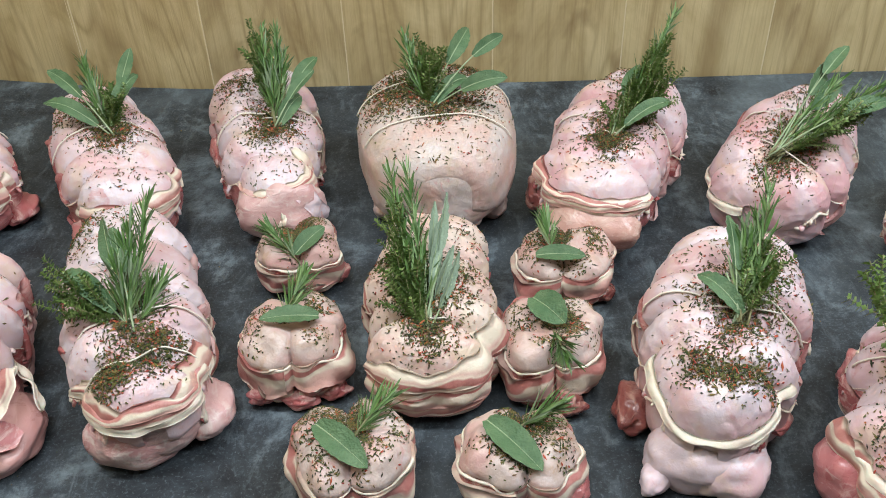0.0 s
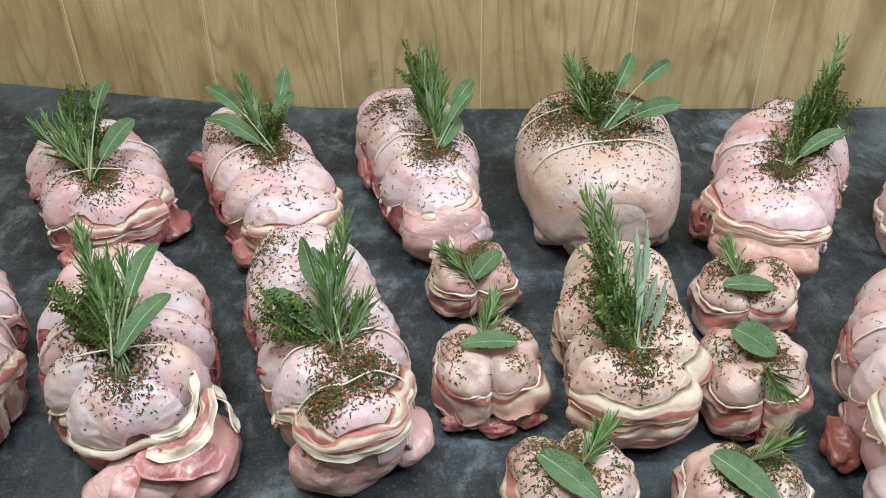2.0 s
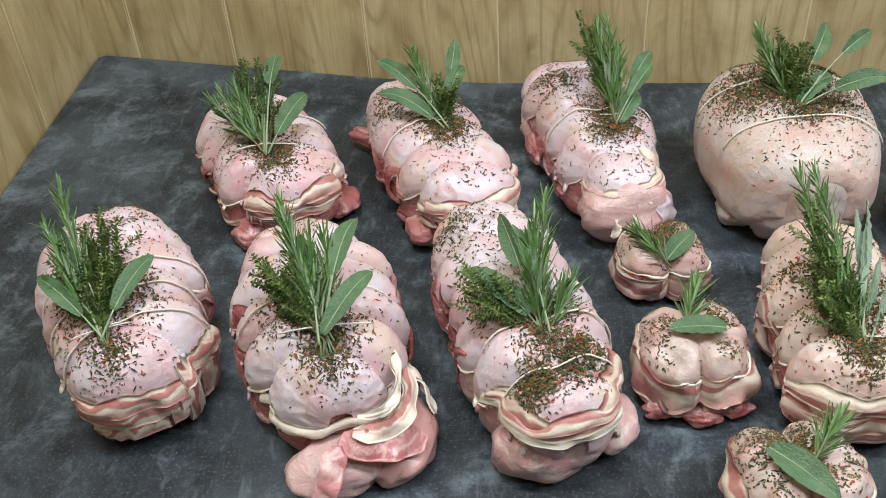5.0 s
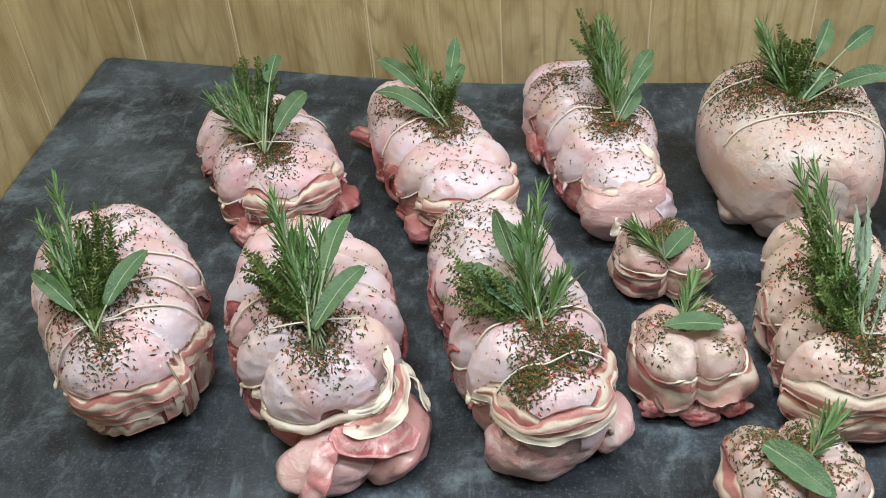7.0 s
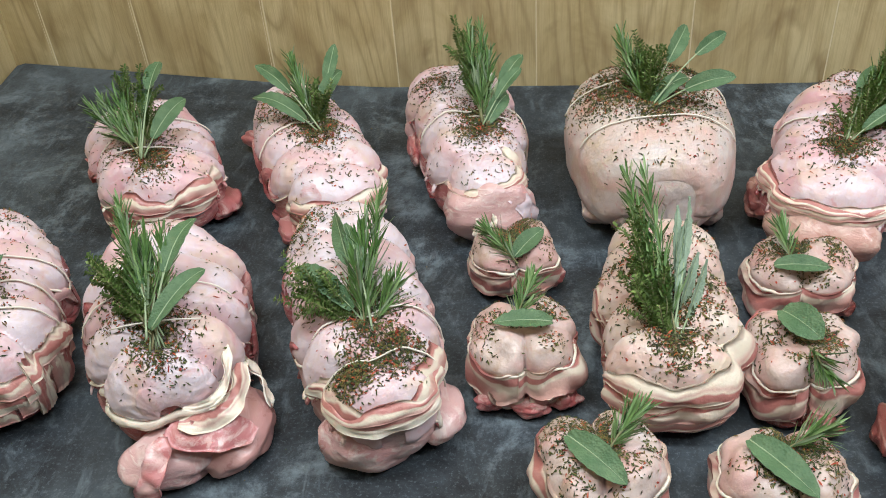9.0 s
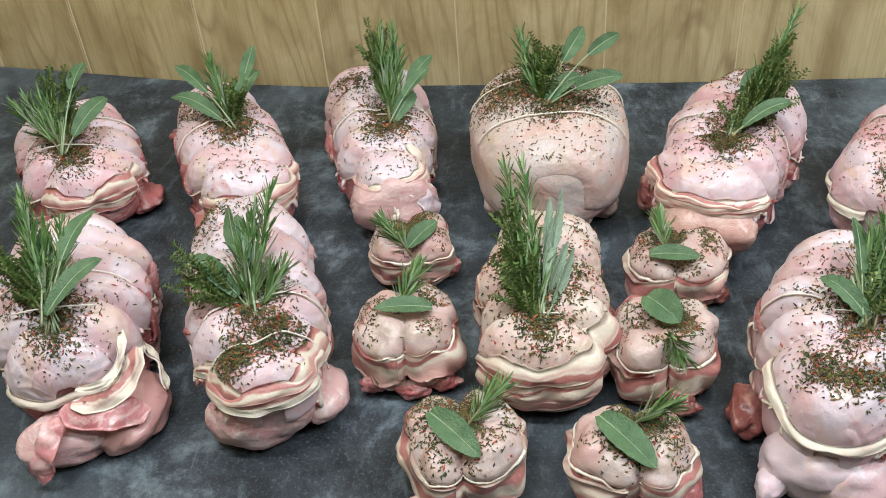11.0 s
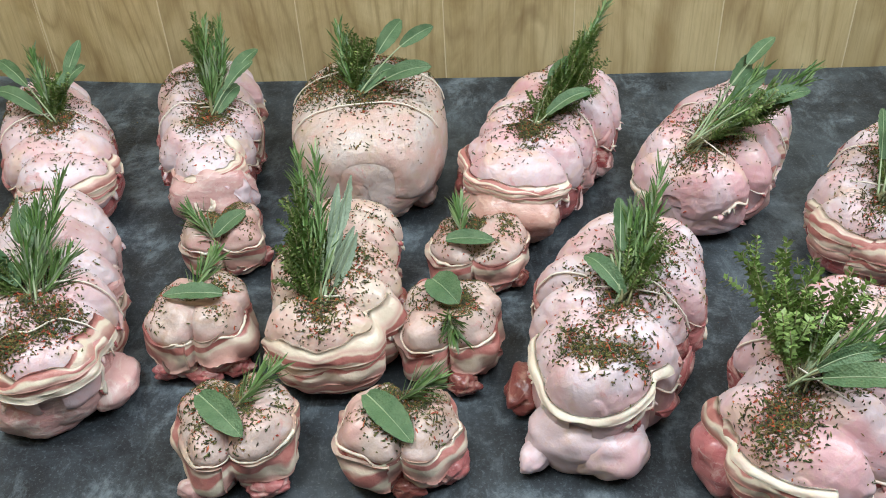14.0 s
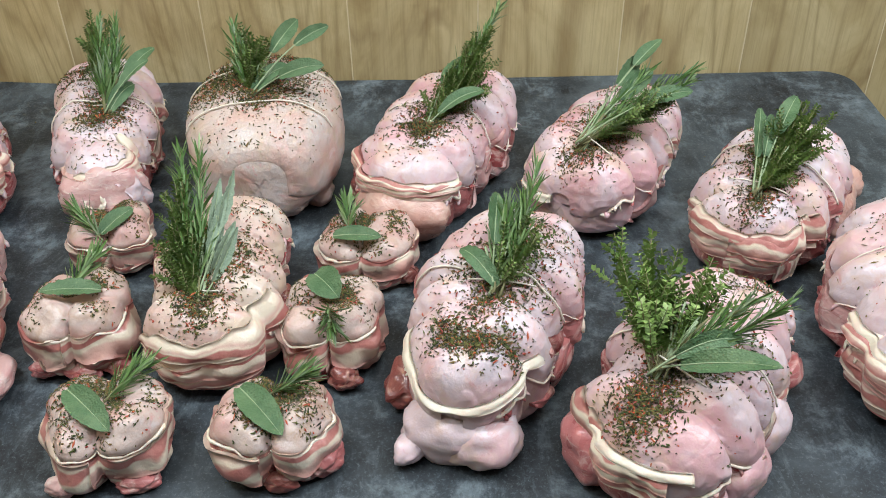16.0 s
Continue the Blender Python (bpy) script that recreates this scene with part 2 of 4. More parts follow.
# Pale tone stands for light caught on plank bevels; also colours the backing.
JOINT = material("pale_joint_highlight", plain((0.70, 0.61, 0.41)), rough=0.7)
PAINT = material("grey_wall_paint", plain((0.11, 0.11, 0.11)), rough=0.75, bump=0.0004)
FLOOR = material("grey_floor_tile", plain((0.14, 0.14, 0.14), 0.12), rough=0.45)
METAL = material("brushed_steel", plain((0.55, 0.55, 0.55), 0.06), rough=0.35)


# Glowing face of the assumed ceiling panels, which stay out of view.
def glow_material():
    m = bpy.data.materials.new("unseen_panel_glow")
    m.use_nodes = True
    b = m.node_tree.nodes["Principled BSDF"]
    b.inputs["Emission Color"].default_value = (1, 0.97, 0.93, 1)
    b.inputs["Emission Strength"].default_value = 0.8
    return m


GLOW = glow_material()


# ------------------------------------------------------------ mesh helpers
def mesh_object(name, verts, faces, mats, parent=None, label="", smooth=True, uvs=None, which=None):
    me = bpy.data.meshes.new(name)
    me.from_pydata([tuple(v) for v in verts], [], faces)
    for m in (mats if isinstance(mats, (list, tuple)) else [mats]):
        me.materials.append(m)
    if which is not None:
        me.polygons.foreach_set("material_index", which)
    me.polygons.foreach_set("use_smooth", [smooth] * len(me.polygons))
    if uvs is not None:
        layer = me.uv_layers.new(name="UVMap")
        for loop in me.loops:
            layer.data[loop.index].uv = uvs[loop.vertex_index]
    me.validate()
    me.update()
    ob = new(name, me)
    if parent is not None:
        ob.parent = parent
    if label:
        ob["label"] = label
    return ob


def part(name, bm, mat, parent, label="", smooth=False):
    me = bpy.data.meshes.new(name)
    bm.to_mesh(me)
    bm.free()
    me.materials.append(mat)
    me.polygons.foreach_set("use_smooth", [smooth] * len(me.polygons))
    ob = new(name, me)
    ob.parent = parent
    if label:
        ob["label"] = label
    return ob


def box(x0, y0, z0, x1, y1, z1, bevel=0.0):
    bm = bmesh.new()
    bmesh.ops.create_cube(bm, size=1)
    for v in bm.verts:
        v.co = Vector(((x0 + x1) / 2 + v.co.x * (x1 - x0), (y0 + y1) / 2 + v.co.y * (y1 - y0), (z0 + z1) / 2 + v.co.z * (z1 - z0)))
    if bevel:
        bmesh.ops.bevel(bm, geom=list(bm.edges), offset=bevel, segments=1, affect="EDGES")
    return bm


def grid_faces(nu, nv, wrap_v=False):
    out = []
    for i in range(nu - 1):
        for j in range(nv if wrap_v else nv - 1):
            k = (j + 1) % nv
            out.append((i * nv + j, i * nv + k, (i + 1) * nv + k, (i + 1) * nv + j))
    return out


def tube(points, radius, sides=6, squash=1.0, taper=None, wobble=0.0, rng=None):
    """Vertices and faces of a tube along points; radius may be a list."""
    verts, faces = [], []
    n = len(points)
    for i, p in enumerate(points):
        a, b = points[max(0, i - 1)], points[min(n - 1, i + 1)]
        d = (b - a).normalized()
        side = d.cross(Vector((0, 0, 1)))
        if side.length < 1e-4:
            side = Vector((1, 0, 0))
        side.normalize()
        up = side.cross(d)
        r = radius * (taper(i / max(1, n - 1)) if taper else 1.0)
        if wobble:
            r *= 1 + wobble * (rng.random() - 0.5)
        for k in range(sides):
            a2 = 2 * math.pi * k / sides
            verts.append(p + side * math.cos(a2) * r + up * math.sin(a2) * r * squash)
    faces = grid_faces(n, sides, True)
    faces.append(tuple(range(sides))[::-1])
    faces.append(tuple((n - 1) * sides + k for k in range(sides)))
    return verts, faces


class Heap:
    """Collects the faces of many small pieces for one mesh."""

    def __init__(self):
        self.v, self.f, self.m = [], [], []

    def add(self, verts, faces, mat=0):
        o = len(self.v)
        self.v.extend(verts)
        self.f.extend(tuple(i + o for i in f) for f in faces)
        self.m.extend([mat] * len(faces))

    def object(self, name, mats, parent, label="", smooth=True):
        return mesh_object(name, self.v, self.f, mats, parent, label, smooth, which=self.m)


def thing(name, label, category, group="", at=None):
    ob = new(name)
    ob.empty_display_size = 0.02
    if at is not None:
        ob.matrix_world = at
    return tagged(ob, label, category, group)


# ------------------------------------------------------------ the room
BACK = [(-0.915, 0.118), (-0.676, 0.072), (-0.468, 0.030), (-0.284, 0.008), (0.0, 0.0), (2.8, 0.0)]


def back_y(x):
    for (xa, ya), (xb, yb) in zip(BACK, BACK[1:]):
        if x <= xb:
            k = (x - xa) / (xb - xa)
            return ya + (yb - ya) * k
    return BACK[-1][1]


def left_x(y):
    return -0.908 + (0.108 - y) * 0.055


TOP_Z, LOW_Z, HIGH_Z = 0.0, -0.9, 1.75
LEFT_X, RIGHT_X, FRONT_Y = -0.908, 2.8, -3.0


def structure(name, bm, mat, label):
    ob = part(name, bm, mat, None)
    return tagged(ob, label, name.split("_")[0], kind="structure")


# Unseen room shell added to close the space; dark grey keeps bounced light low.
structure("floor", box(LEFT_X - 0.1, FRONT_Y - 0.1, LOW_Z - 0.1, RIGHT_X + 0.1, 0.3, LOW_Z), FLOOR, "assumed grey tiled floor under the counter, out of view")
structure("ceiling", box(LEFT_X - 0.1, FRONT_Y - 0.1, HIGH_Z, RIGHT_X + 0.1, 0.3, HIGH_Z + 0.1), PAINT, "assumed grey ceiling with added light panels, out of view")
structure("wall_front", box(LEFT_X - 0.1, FRONT_Y - 0.1, LOW_Z, RIGHT_X + 0.1, FRONT_Y, HIGH_Z), PAINT, "unseen plain grey wall added behind the viewer")
structure("wall_right", box(RIGHT_X, FRONT_Y, LOW_Z, RIGHT_X + 0.1, 0.2, HIGH_Z), PAINT, "unseen plain grey side wall, added to close the room")


def slab_between(xa, ya, xb, yb, depth, z0, z1, bevel):
    """An upright board whose face runs from (xa, ya) to (xb, yb), depth behind it."""
    d = Vector((xb - xa, yb - ya, 0))
    bm = box(0, 0, z0, d.length, depth, z1, bevel)
    bm.transform(Matrix.Translation((xa, ya, 0)) @ Matrix.Rotation(math.atan2(d.y, d.x), 4, "Z"))
    return bm


wall_back = structure("wall_back", slab_between(LEFT_X, back_y(LEFT_X) + 0.013, -0.284, 0.022, 0.1, LOW_Z, HIGH_Z, 0), JOINT, "wall clad with upright oak laminate planks")
tagged(part("backing_board", slab_between(-0.284, 0.022, RIGHT_X, 0.022, 0.1, LOW_Z, HIGH_Z, 0), JOINT, wall_back))
wall_left = structure("wall_left", slab_between(left_x(FRONT_Y) - 0.013, FRONT_Y, left_x(0.2) - 0.013, 0.2, 0.1, LOW_Z, HIGH_Z, 0), JOINT, "side wall clad with upright oak laminate planks")
GAP = 0.0014
joints = [-0.908, -0.836, -0.675, -0.467, -0.284, -0.090, 0.114, 0.294, 0.495, 0.672, 0.865, 1.06, 1.26, 1.46, 1.68, 1.9, 2.1, 2.3, 2.55, 2.8]
for xa, xb in zip(joints, joints[1:]):
    part("plank", slab_between(xa + GAP / 2, back_y(xa), xb - GAP / 2, back_y(xb), 0.011, LOW_Z, HIGH_Z, 0.0006), WOOD, wall_back)
    # Strip whose pale colour carries the bright line along each bevel.
    part("joint_strip", slab_between(xb - 0.004, back_y(xb) + 0.0005, xb + 0.004, back_y(xb) + 0.0005, 0.009, LOW_Z, HIGH_Z, 0), JOINT, wall_back)
sides = [0.119, -0.103, -0.285, -0.465, -0.655, -0.845, -1.035, -1.225, -1.6, -2.0, -2.5, -3.0]
for ya, yb in zip(sides, sides[1:]):
    part("plank", slab_between(left_x(yb), yb + GAP / 2, left_x(ya), ya - GAP / 2, 0.011, LOW_Z, HIGH_Z, 0.0006), WOOD, wall_left)
    # Same painted bevel highlight along the side wall's joints.
    part("joint_strip", box(left_x(yb) - 0.009, yb - 0.004, LOW_Z, left_x(yb) - 0.0006, yb + 0.004, HIGH_Z), JOINT, wall_left)

part("corner_strip", box(LEFT_X - 0.006, 0.108, LOW_Z, LEFT_X + 0.0022, 0.124, HIGH_Z), WOOD, wall_left)
# Fixture meshes added to go with the assumed lamps; none is in view.
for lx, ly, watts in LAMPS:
    fixture = thing("unseen_ceiling_light", "assumed flat white ceiling light panel with thin frame, out of view", "ceiling light", "ceiling lights", pose(lx, ly, HIGH_Z))
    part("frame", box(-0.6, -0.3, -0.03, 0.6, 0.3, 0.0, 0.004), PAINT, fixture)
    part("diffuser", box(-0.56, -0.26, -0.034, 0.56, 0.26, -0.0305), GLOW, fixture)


def worktop():
    ob = thing("worktop", "dark grey slate-look counter with rounded corner, against wood cladding", "counter")
    left, right, front = LEFT_X + 0.004, 0.826, -0.93
    outline = [(left_x(front) + 0.004, front), (right, front)]
    rad = 0.045
    for k in range(9):
        a = math.pi / 2 * k / 8
        outline.append((right - rad + rad * math.cos(a), -0.004 - rad + rad * math.sin(a)))
    for x in (0.2, -0.3, -0.45, -0.6, -0.75, left + 0.012):
        outline.append((x, back_y(x) - 0.004))
    outline.append((left, back_y(left) - 0.016))
    bm = bmesh.new()
    low = [bm.verts.new((x, y, -0.038)) for x, y in outline]
    face = bm.faces.new(low)
    ext = bmesh.ops.extrude_face_region(bm, geom=[face])
    for v in ext["geom"]:
        if isinstance(v, bmesh.types.BMVert):
            v.co.z = 0.0
    bmesh.ops.recalc_face_normals(bm, faces=list(bm.faces))
    top = [e for e in bm.edges if all(v.co.z > -0.001 for v in e.verts)]
    bmesh.ops.bevel(bm, geom=top, offset=0.003, segments=2, affect="EDGES")
    part("slab", bm, STONE, ob)
    part("base", box(left + 0.05, front + 0.06, LOW_Z, right - 0.05, -0.06, -0.0385, 0.004), METAL, ob, "plain steel base cabinet")


worktop()


# ------------------------------------------------------------ meat
def lump(p, seed, s1, a1, s2, a2):
    q = Vector((p[0] + seed * 1.7, p[1] - seed * 0.9, p[2] + seed * 0.37))
    return noise.noise(q * s1) * a1 + noise.noise(q * s2) * a2


def strip_mesh(outer, inner, n, m, ob, mat, uv, name="bacon_strip", label="striped pink and cream bacon"):
    faces = grid_faces(n, m)
    o = n * m
    ring = [i * m for i in range(n)] + [(n - 1) * m + j for j in range(1, m)] + [i * m + m - 1 for i in range(n - 2, -1, -1)] + [j for j in range(m - 2, 0, -1)]
    rim = [(b, a, a + o, b + o) for a, b in zip(ring, ring[1:] + ring[:1])]
    mesh_object(name, outer + inner, faces + [tuple(x + o for x in q[::-1]) for q in faces] + rim, mat, ob, label, uvs=uv + uv)


class Roast:
    """A tied roast lying along local y, front towards -y, resting on z = 0."""

    def __init__(self, L, W, H, tp, segs, groove, skew, seed, pinch=0.05, low=0.5, front=-0.998, back=0.97, blunt=2.8, boxy=0.8):
        self.L, self.W, self.H, self.tp, self.segs, self.groove, self.skew = L, W, H, tp, segs, groove, skew
        self.seed, self.pinch, self.low, self.front, self.back, self.blunt, self.boxy = seed, pinch, low, front, back, blunt, boxy

    def swell(self, u, th):
        """How far the skin bulges between two turns of string, and which bulge it is."""
        c = math.cos(th)
        s = (u + 1) / 2 * self.segs + 0.8 * abs(self.skew) * abs(c) + self.skew * math.tanh(3 * c) + 0.16 * noise.noise(Vector((u * 2.0, th * 0.7, self.seed)))
        k = abs(2 * (s % 1.0) - 1)
        return (1 - k ** 2.6) ** 0.55, math.floor(s)

    def lobe(self, u, th):
        return self.swell(u, th)[0]

    def at(self, u, th, lift=0.0):
        H, W = self.H, self.W
        r = max(0.0, 1 - abs(u) ** self.blunt) ** (1 / self.blunt)
        c, s = math.cos(th), math.sin(th)
        zc = (0.42 if self.blunt > 2.5 else 0.50) * H
        g = self.groove * (1.0 + 1.5 * abs(c) ** 1.3) * min(1.0, r * 1.6, 0.35 + (1 + u) / 0.4)
        puff, which = self.swell(u, th)
        own = noise.noise(Vector((which * 3.37 + 0.5, 4.0 * math.tanh(2.5 * c), self.seed * 1.3)))
        f = 1 - g * (1 - puff) + 0.75 * g * puff * own * abs(c)
        x = W / 2 * r * (1 + self.tp * u) * math.copysign(abs(c) ** (self.boxy if s > 0 else 0.42 if self.blunt > 2.5 else 1.0), c)
        if s > 0:
            z = zc + (H - zc) * r ** 0.8 * s ** (0.85 if self.blunt > 2.5 else 0.72)
            z -= self.pinch * H * math.exp(-(x / (0.10 * W)) ** 2) * r
        else:
            z = zc * (1 - r ** 0.35 * abs(s) ** 0.6)
        y = u * self.L / 2
        p = Vector((x * f, y, zc * 0.6 + (z - zc * 0.6) * (1 - (1 - f) * 0.9) if s > 0 else z))
        out = Vector((c * r, 0.9 * u * abs(u) ** 3, max(s, -0.2) * 0.8 + 0.1))
        out.normalize()
        d = (lump(p, self.seed, 22, 0.0030, 75, 0.0006) - 0.002) * min(1.0, 0.25 + p.z / 0.03) * (1.2 if self.groove == 0 else 1.0)
        q = p * 60 + Vector((self.seed, 0, 0))
        side = min(1.0, max(0.0, abs(c) * 1.4 - 0.35)) if s < 0.75 else 0.05
        ridge = 1 - 2.2 * abs(noise.noise(Vector((q.x, q.y * 1.3, q.z * 1.6))))
        d += 0.0009 * ridge * side * min(1.0, p.z / 0.02) * (0.45 if self.groove == 0 else 1.0)
        d += 0.0005 * noise.noise(p * 150) * min(1.0, p.z / 0.02)
        p += out * (d + lift)
        p.z = max(p.z, 0.0012)
        return p

    def strip(self, ob, u0, u1, th, half, lift, rng, mat=None, name="bacon_strip"):
        """A wavy strip laid lengthwise along a side, at the angle th."""
        n, m = 60, 7
        outer, inner, uv = [], [], []
        ph = rng.random() * 9
        for i in range(n):
            k = i / (n - 1)
            u = u0 + (u1 - u0) * k
            mid = th + 0.16 * math.sin(k * 7 + ph) + 0.10 * math.sin(k * 17 + 2 * ph)
            for j in range(m):
                q = j / (m - 1)
                a = mid + half * (2 * q - 1) * (1 + 0.35 * math.sin(k * 11 + ph)) * min(1.0, 6 * k + 0.25, 6 * (1 - k) + 0.25)
                b = lift + 0.0015 * math.sin(k * 23 + q * 3 + ph) + 0.0016 * (1 - (2 * q - 1) ** 2)
                outer.append(self.at(u, a, b + 0.0016))
                inner.append(self.at(u, a, -0.002))
                uv.append((k * 2, 0.2 + 0.6 * q))
        if math.cos(th) < 0:
            outer, inner = outer[::-1], inner[::-1]
            uv = uv[::-1]
        strip_mesh(outer, inner, n, m, ob, mat or BACON, uv, name)

    def chin(self, u):
        """The skin reaches lower round the front end."""
        return 0.0 if self.front > -0.985 else 0.75 * min(1.0, max(0.0, (-0.80 - u) / 0.2))

    def fade(self, u):
        return min(1.0, max(0.15, (u + 1) / 0.3))

    def edge(self, u):
        return self.low - self.chin(u) - 0.5 * self.lobe(u, 0.0) * self.fade(u) + 0.1 * noise.noise(Vector((u * 5, self.seed, 0)))

    def edge_left(self, u):
        return self.low - self.chin(u) - 0.5 * self.lobe(u, math.pi) * self.fade(u) + 0.1 * noise.noise(Vector((u * 5, self.seed, 3)))

    def build(self, ob, skin, flesh):
        nu, nt = 170, 120
        us = [-math.cos(math.pi * (i + 0.02) / (nu - 0.96)) for i in range(nu)]
        ths = [2 * math.pi * j / nt for j in range(nt)]
        verts = [self.at(u, th) for u in us for th in ths]
        faces = [q[::-1] for q in grid_faces(nu, nt, True)]
        faces.append(tuple(range(nt)))
        faces.append(tuple((nu - 1) * nt + k for k in range(nt))[::-1])
        mesh_object("meat", verts, faces, flesh, ob, "pink raw meat lower body")
        # the skin: from edge to edge over the top
        sv, rows = [], 96
        ns = 190
        for i in range(ns):
            u = self.front + (self.back - self.front) * (0.5 - 0.5 * math.cos(math.pi * i / (ns - 1)))
            a, b = self.edge(u), math.pi - self.edge_left(u)
            endw = min(1.0, (u - self.front) / 0.05 if self.front > -0.985 else 1.0, (self.back - u) / 0.05)
            for j in range(rows):
                k = j / (rows - 1)
                th = a + (b - a) * k
                w = min(1.0, k / 0.06, (1 - k) / 0.06, endw)
                sv.append(self.at(u, th, 0.0045 * math.sqrt(max(0.0, w)) - 0.0006))
        sf = [q[::-1] for q in grid_faces(ns, rows)]
        mesh_object("skin", sv, sf, skin, ob, "pale pink skin drawn into lobes by string")
        self.v, self.f = verts + sv, faces + [tuple(i + len(verts) for i in q) for q in sf]
        self.tree = BVHTree.FromPolygons(self.v, self.f)

    def down(self, x, y):
        hit = self.tree.ray_cast(Vector((x, y, 0.5)), Vector((0, 0, -1)))
        return (hit[0], hit[1]) if hit[0] is not None else (None, None)

    def rims(self, ob, rng, size=0.0022, skip=0.0):
        """The pale fat edge along both sides and round the front of the skin."""
        n = 70
        f, b = max(self.front + 0.006, -0.90), self.back - 0.02
        u_at = [f + (b - f) * (0.5 - 0.5 * math.cos(math.pi * i / (n - 1))) for i in range(n)]
        pts = [self.at(u, self.edge(u) + 0.05 * noise.noise(Vector((u * 9, self.seed, 5))), 0.002) for u in reversed(u_at)]
        a0, a1 = self.edge(f), math.pi - self.edge_left(f)
        for k in range(1, 24 if self.front > -0.985 else 1):
            pts.append(self.at(f - 0.004, a0 + (a1 - a0) * k / 24, 0.0028))
        pts += [self.at(u, math.pi - self.edge_left(u) - 0.02, 0.002) for u in u_at]
        v, fc = tube(pts, size, 7, 0.75, wobble=0.5, rng=rng, taper=lambda k: max(0.2, 0.6 + 1.4 * noise.noise(Vector((k * 13, self.seed, 1))) + 0.7 * math.exp(-((k - 0.5) / 0.1) ** 2)))
        mesh_object("fat_rim", v, fc, FAT, ob, "creamy white fat edge")
        h = Heap()
        for _ in range(60):
            p = rng.choice(pts)
            d = Vector((p.x, 0.3 * p.y, rng.uniform(-0.02, 0.03))).normalized()
            q = p + d * rng.uniform(0.0005, 0.0035) + Vector((0, rng.uniform(-0.007, 0.007), rng.uniform(-0.010, 0.001)))
            v, fc = tube(bezier(p - d * 0.002, (p + q) / 2 + Vector((0, 0, 0.0015)), q, 4), rng.uniform(0.0016, 0.0042), 6, 0.45, taper=lambda k: 1 - 0.6 * k * k)
            h.add(v, fc, rng.choice((0, 1, 2, 2)))
        tagged(h.object("fat_scrap", [FAT, FLESH, SKIN_PINK], ob, "small ragged fat, skin and meat scraps"), kind="stuff")

    def loop(self, ob, u, t0=0.02, t1=3.12, bend=0.0, size=0.0009):
        pts = [self.at(u + bend * (math.sin(th) - 0.5), th, 0.0062) for th in (t0 + (t1 - t0) * k / 40 for k in range(41))]
        v, fc = tube(pts, size, 5)
        mesh_object("string", v, fc, STRING, ob, "thin white kitchen string")

    def band(self, ob, a0, a1, z0, z1, lift, rng, tilt=0.0, wave=0.003, name="bacon_strip", mat=None, thick=0.0022, droop=0.0, upright=False):
        """A strip of bacon laid round the front end between two compass angles (degrees, 270 is the front)."""
        H = self.H
        centre_y = -self.L / 2 + self.W * 0.52
        n, m = 56, 9
        outer, inner, uv = [], [], []
        ph = rng.random() * 6
        v0 = rng.random() * 0.48
        for i in range(n):
            k = i / (n - 1)
            a = math.radians(a0 + (a1 - a0) * k)
            d = Vector((math.cos(a), math.sin(a), 0))
            off = tilt * (k - 0.5) + 1.6 * wave * noise.noise(Vector((k * 3.2, ph * 5, 0))) + 0.7 * wave * noise.noise(Vector((k * 9, ph * 5, 3)))
            for j in range(m):
                q = j / (m - 1)
                z = H * (z0 + (z1 - z0) * q) + off * (0.4 + q) - droop * math.sin(math.pi * k) ** 2
                z = max(z, 0.004)
                eye = Vector((0, centre_y, z)) + d * 0.4
                hit = self.tree.ray_cast(eye, -d)
                p = hit[0] if hit[0] is not None else Vector((0, centre_y, z)) + d * self.W * 0.3
                bulge = lift + 0.0022 * noise.noise(Vector((k * 12, q * 1.5, ph * 3)))
                outer.append(p + d * ((bulge + thick) * (1 - 0.75 * q ** 4)))
                inner.append(p + d * (bulge - 0.004))
                uv.append((q * 0.8, v0 + 0.52 * k) if upright else (k * 2.2, v0 + 0.52 * q))
        # smooth out the steps between neighbouring hits
        for _ in range(3):
            sm = list(outer)
            for i in range(1, n - 1):
                for j in range(m):
                    sm[i * m + j] = (outer[(i - 1) * m + j] + outer[i * m + j] * 2 + outer[(i + 1) * m + j]) / 4
            outer = sm
        for i in range(n):
            for j in range(m):
                inner[i * m + j] = outer[i * m + j] - (outer[i * m + j] - Vector((0, centre_y, outer[i * m + j].z))).normalized() * (thick + 0.003)
        faces = grid_faces(n, m)
        o = n * m
        back = [tuple(x + o for x in q[::-1]) for q in faces]
        rim = []
        ring = [i * m for i in range(n)] + [(n - 1) * m + j for j in range(1, m)] + [i * m + m - 1 for i in range(n - 2, -1, -1)] + [j for j in range(m - 2, 0, -1)]
        for a, b in zip(ring, ring[1:] + ring[:1]):
            rim.append((b, a, a + o, b + o))
        mesh_object(name, outer + inner, faces + back + rim, mat or BACON, ob, "striped pink and cream bacon" if mat is None else "", uvs=uv + uv)

    def flakes(self, ob, rng, spots, count, red=0.16):
        """Dried herbs and red pepper scattered over the top, thicker in the spots (x, y, spread, share)."""
        green, chilli = Heap(), Heap()
        total = sum(s[3] for s in spots)
        for n in range(count):
            if rng.random() < 0.42:
                x, y = rng.gauss(0, 0.24) * self.W, rng.uniform(-0.46, 0.47) * self.L
            else:
                pick = rng.random() * total
                for sx, sy, sp, share in spots:
                    pick -= share
                    if pick <= 0:
                        break
                x, y = rng.gauss(sx, sp * 0.8), rng.gauss(sy, sp * 0.8)
            p, nrm = self.down(x, y)
            if p is None or nrm.z < 0.15 or p.z < 0.35 * self.H:
                continue
            if noise.noise(Vector((p.x * 38, p.y * 38, self.seed * 2.7))) < rng.uniform(-0.45, 0.3):
                continue
            scatter_flake(chilli if rng.random() < red else green, p, nrm, rng)
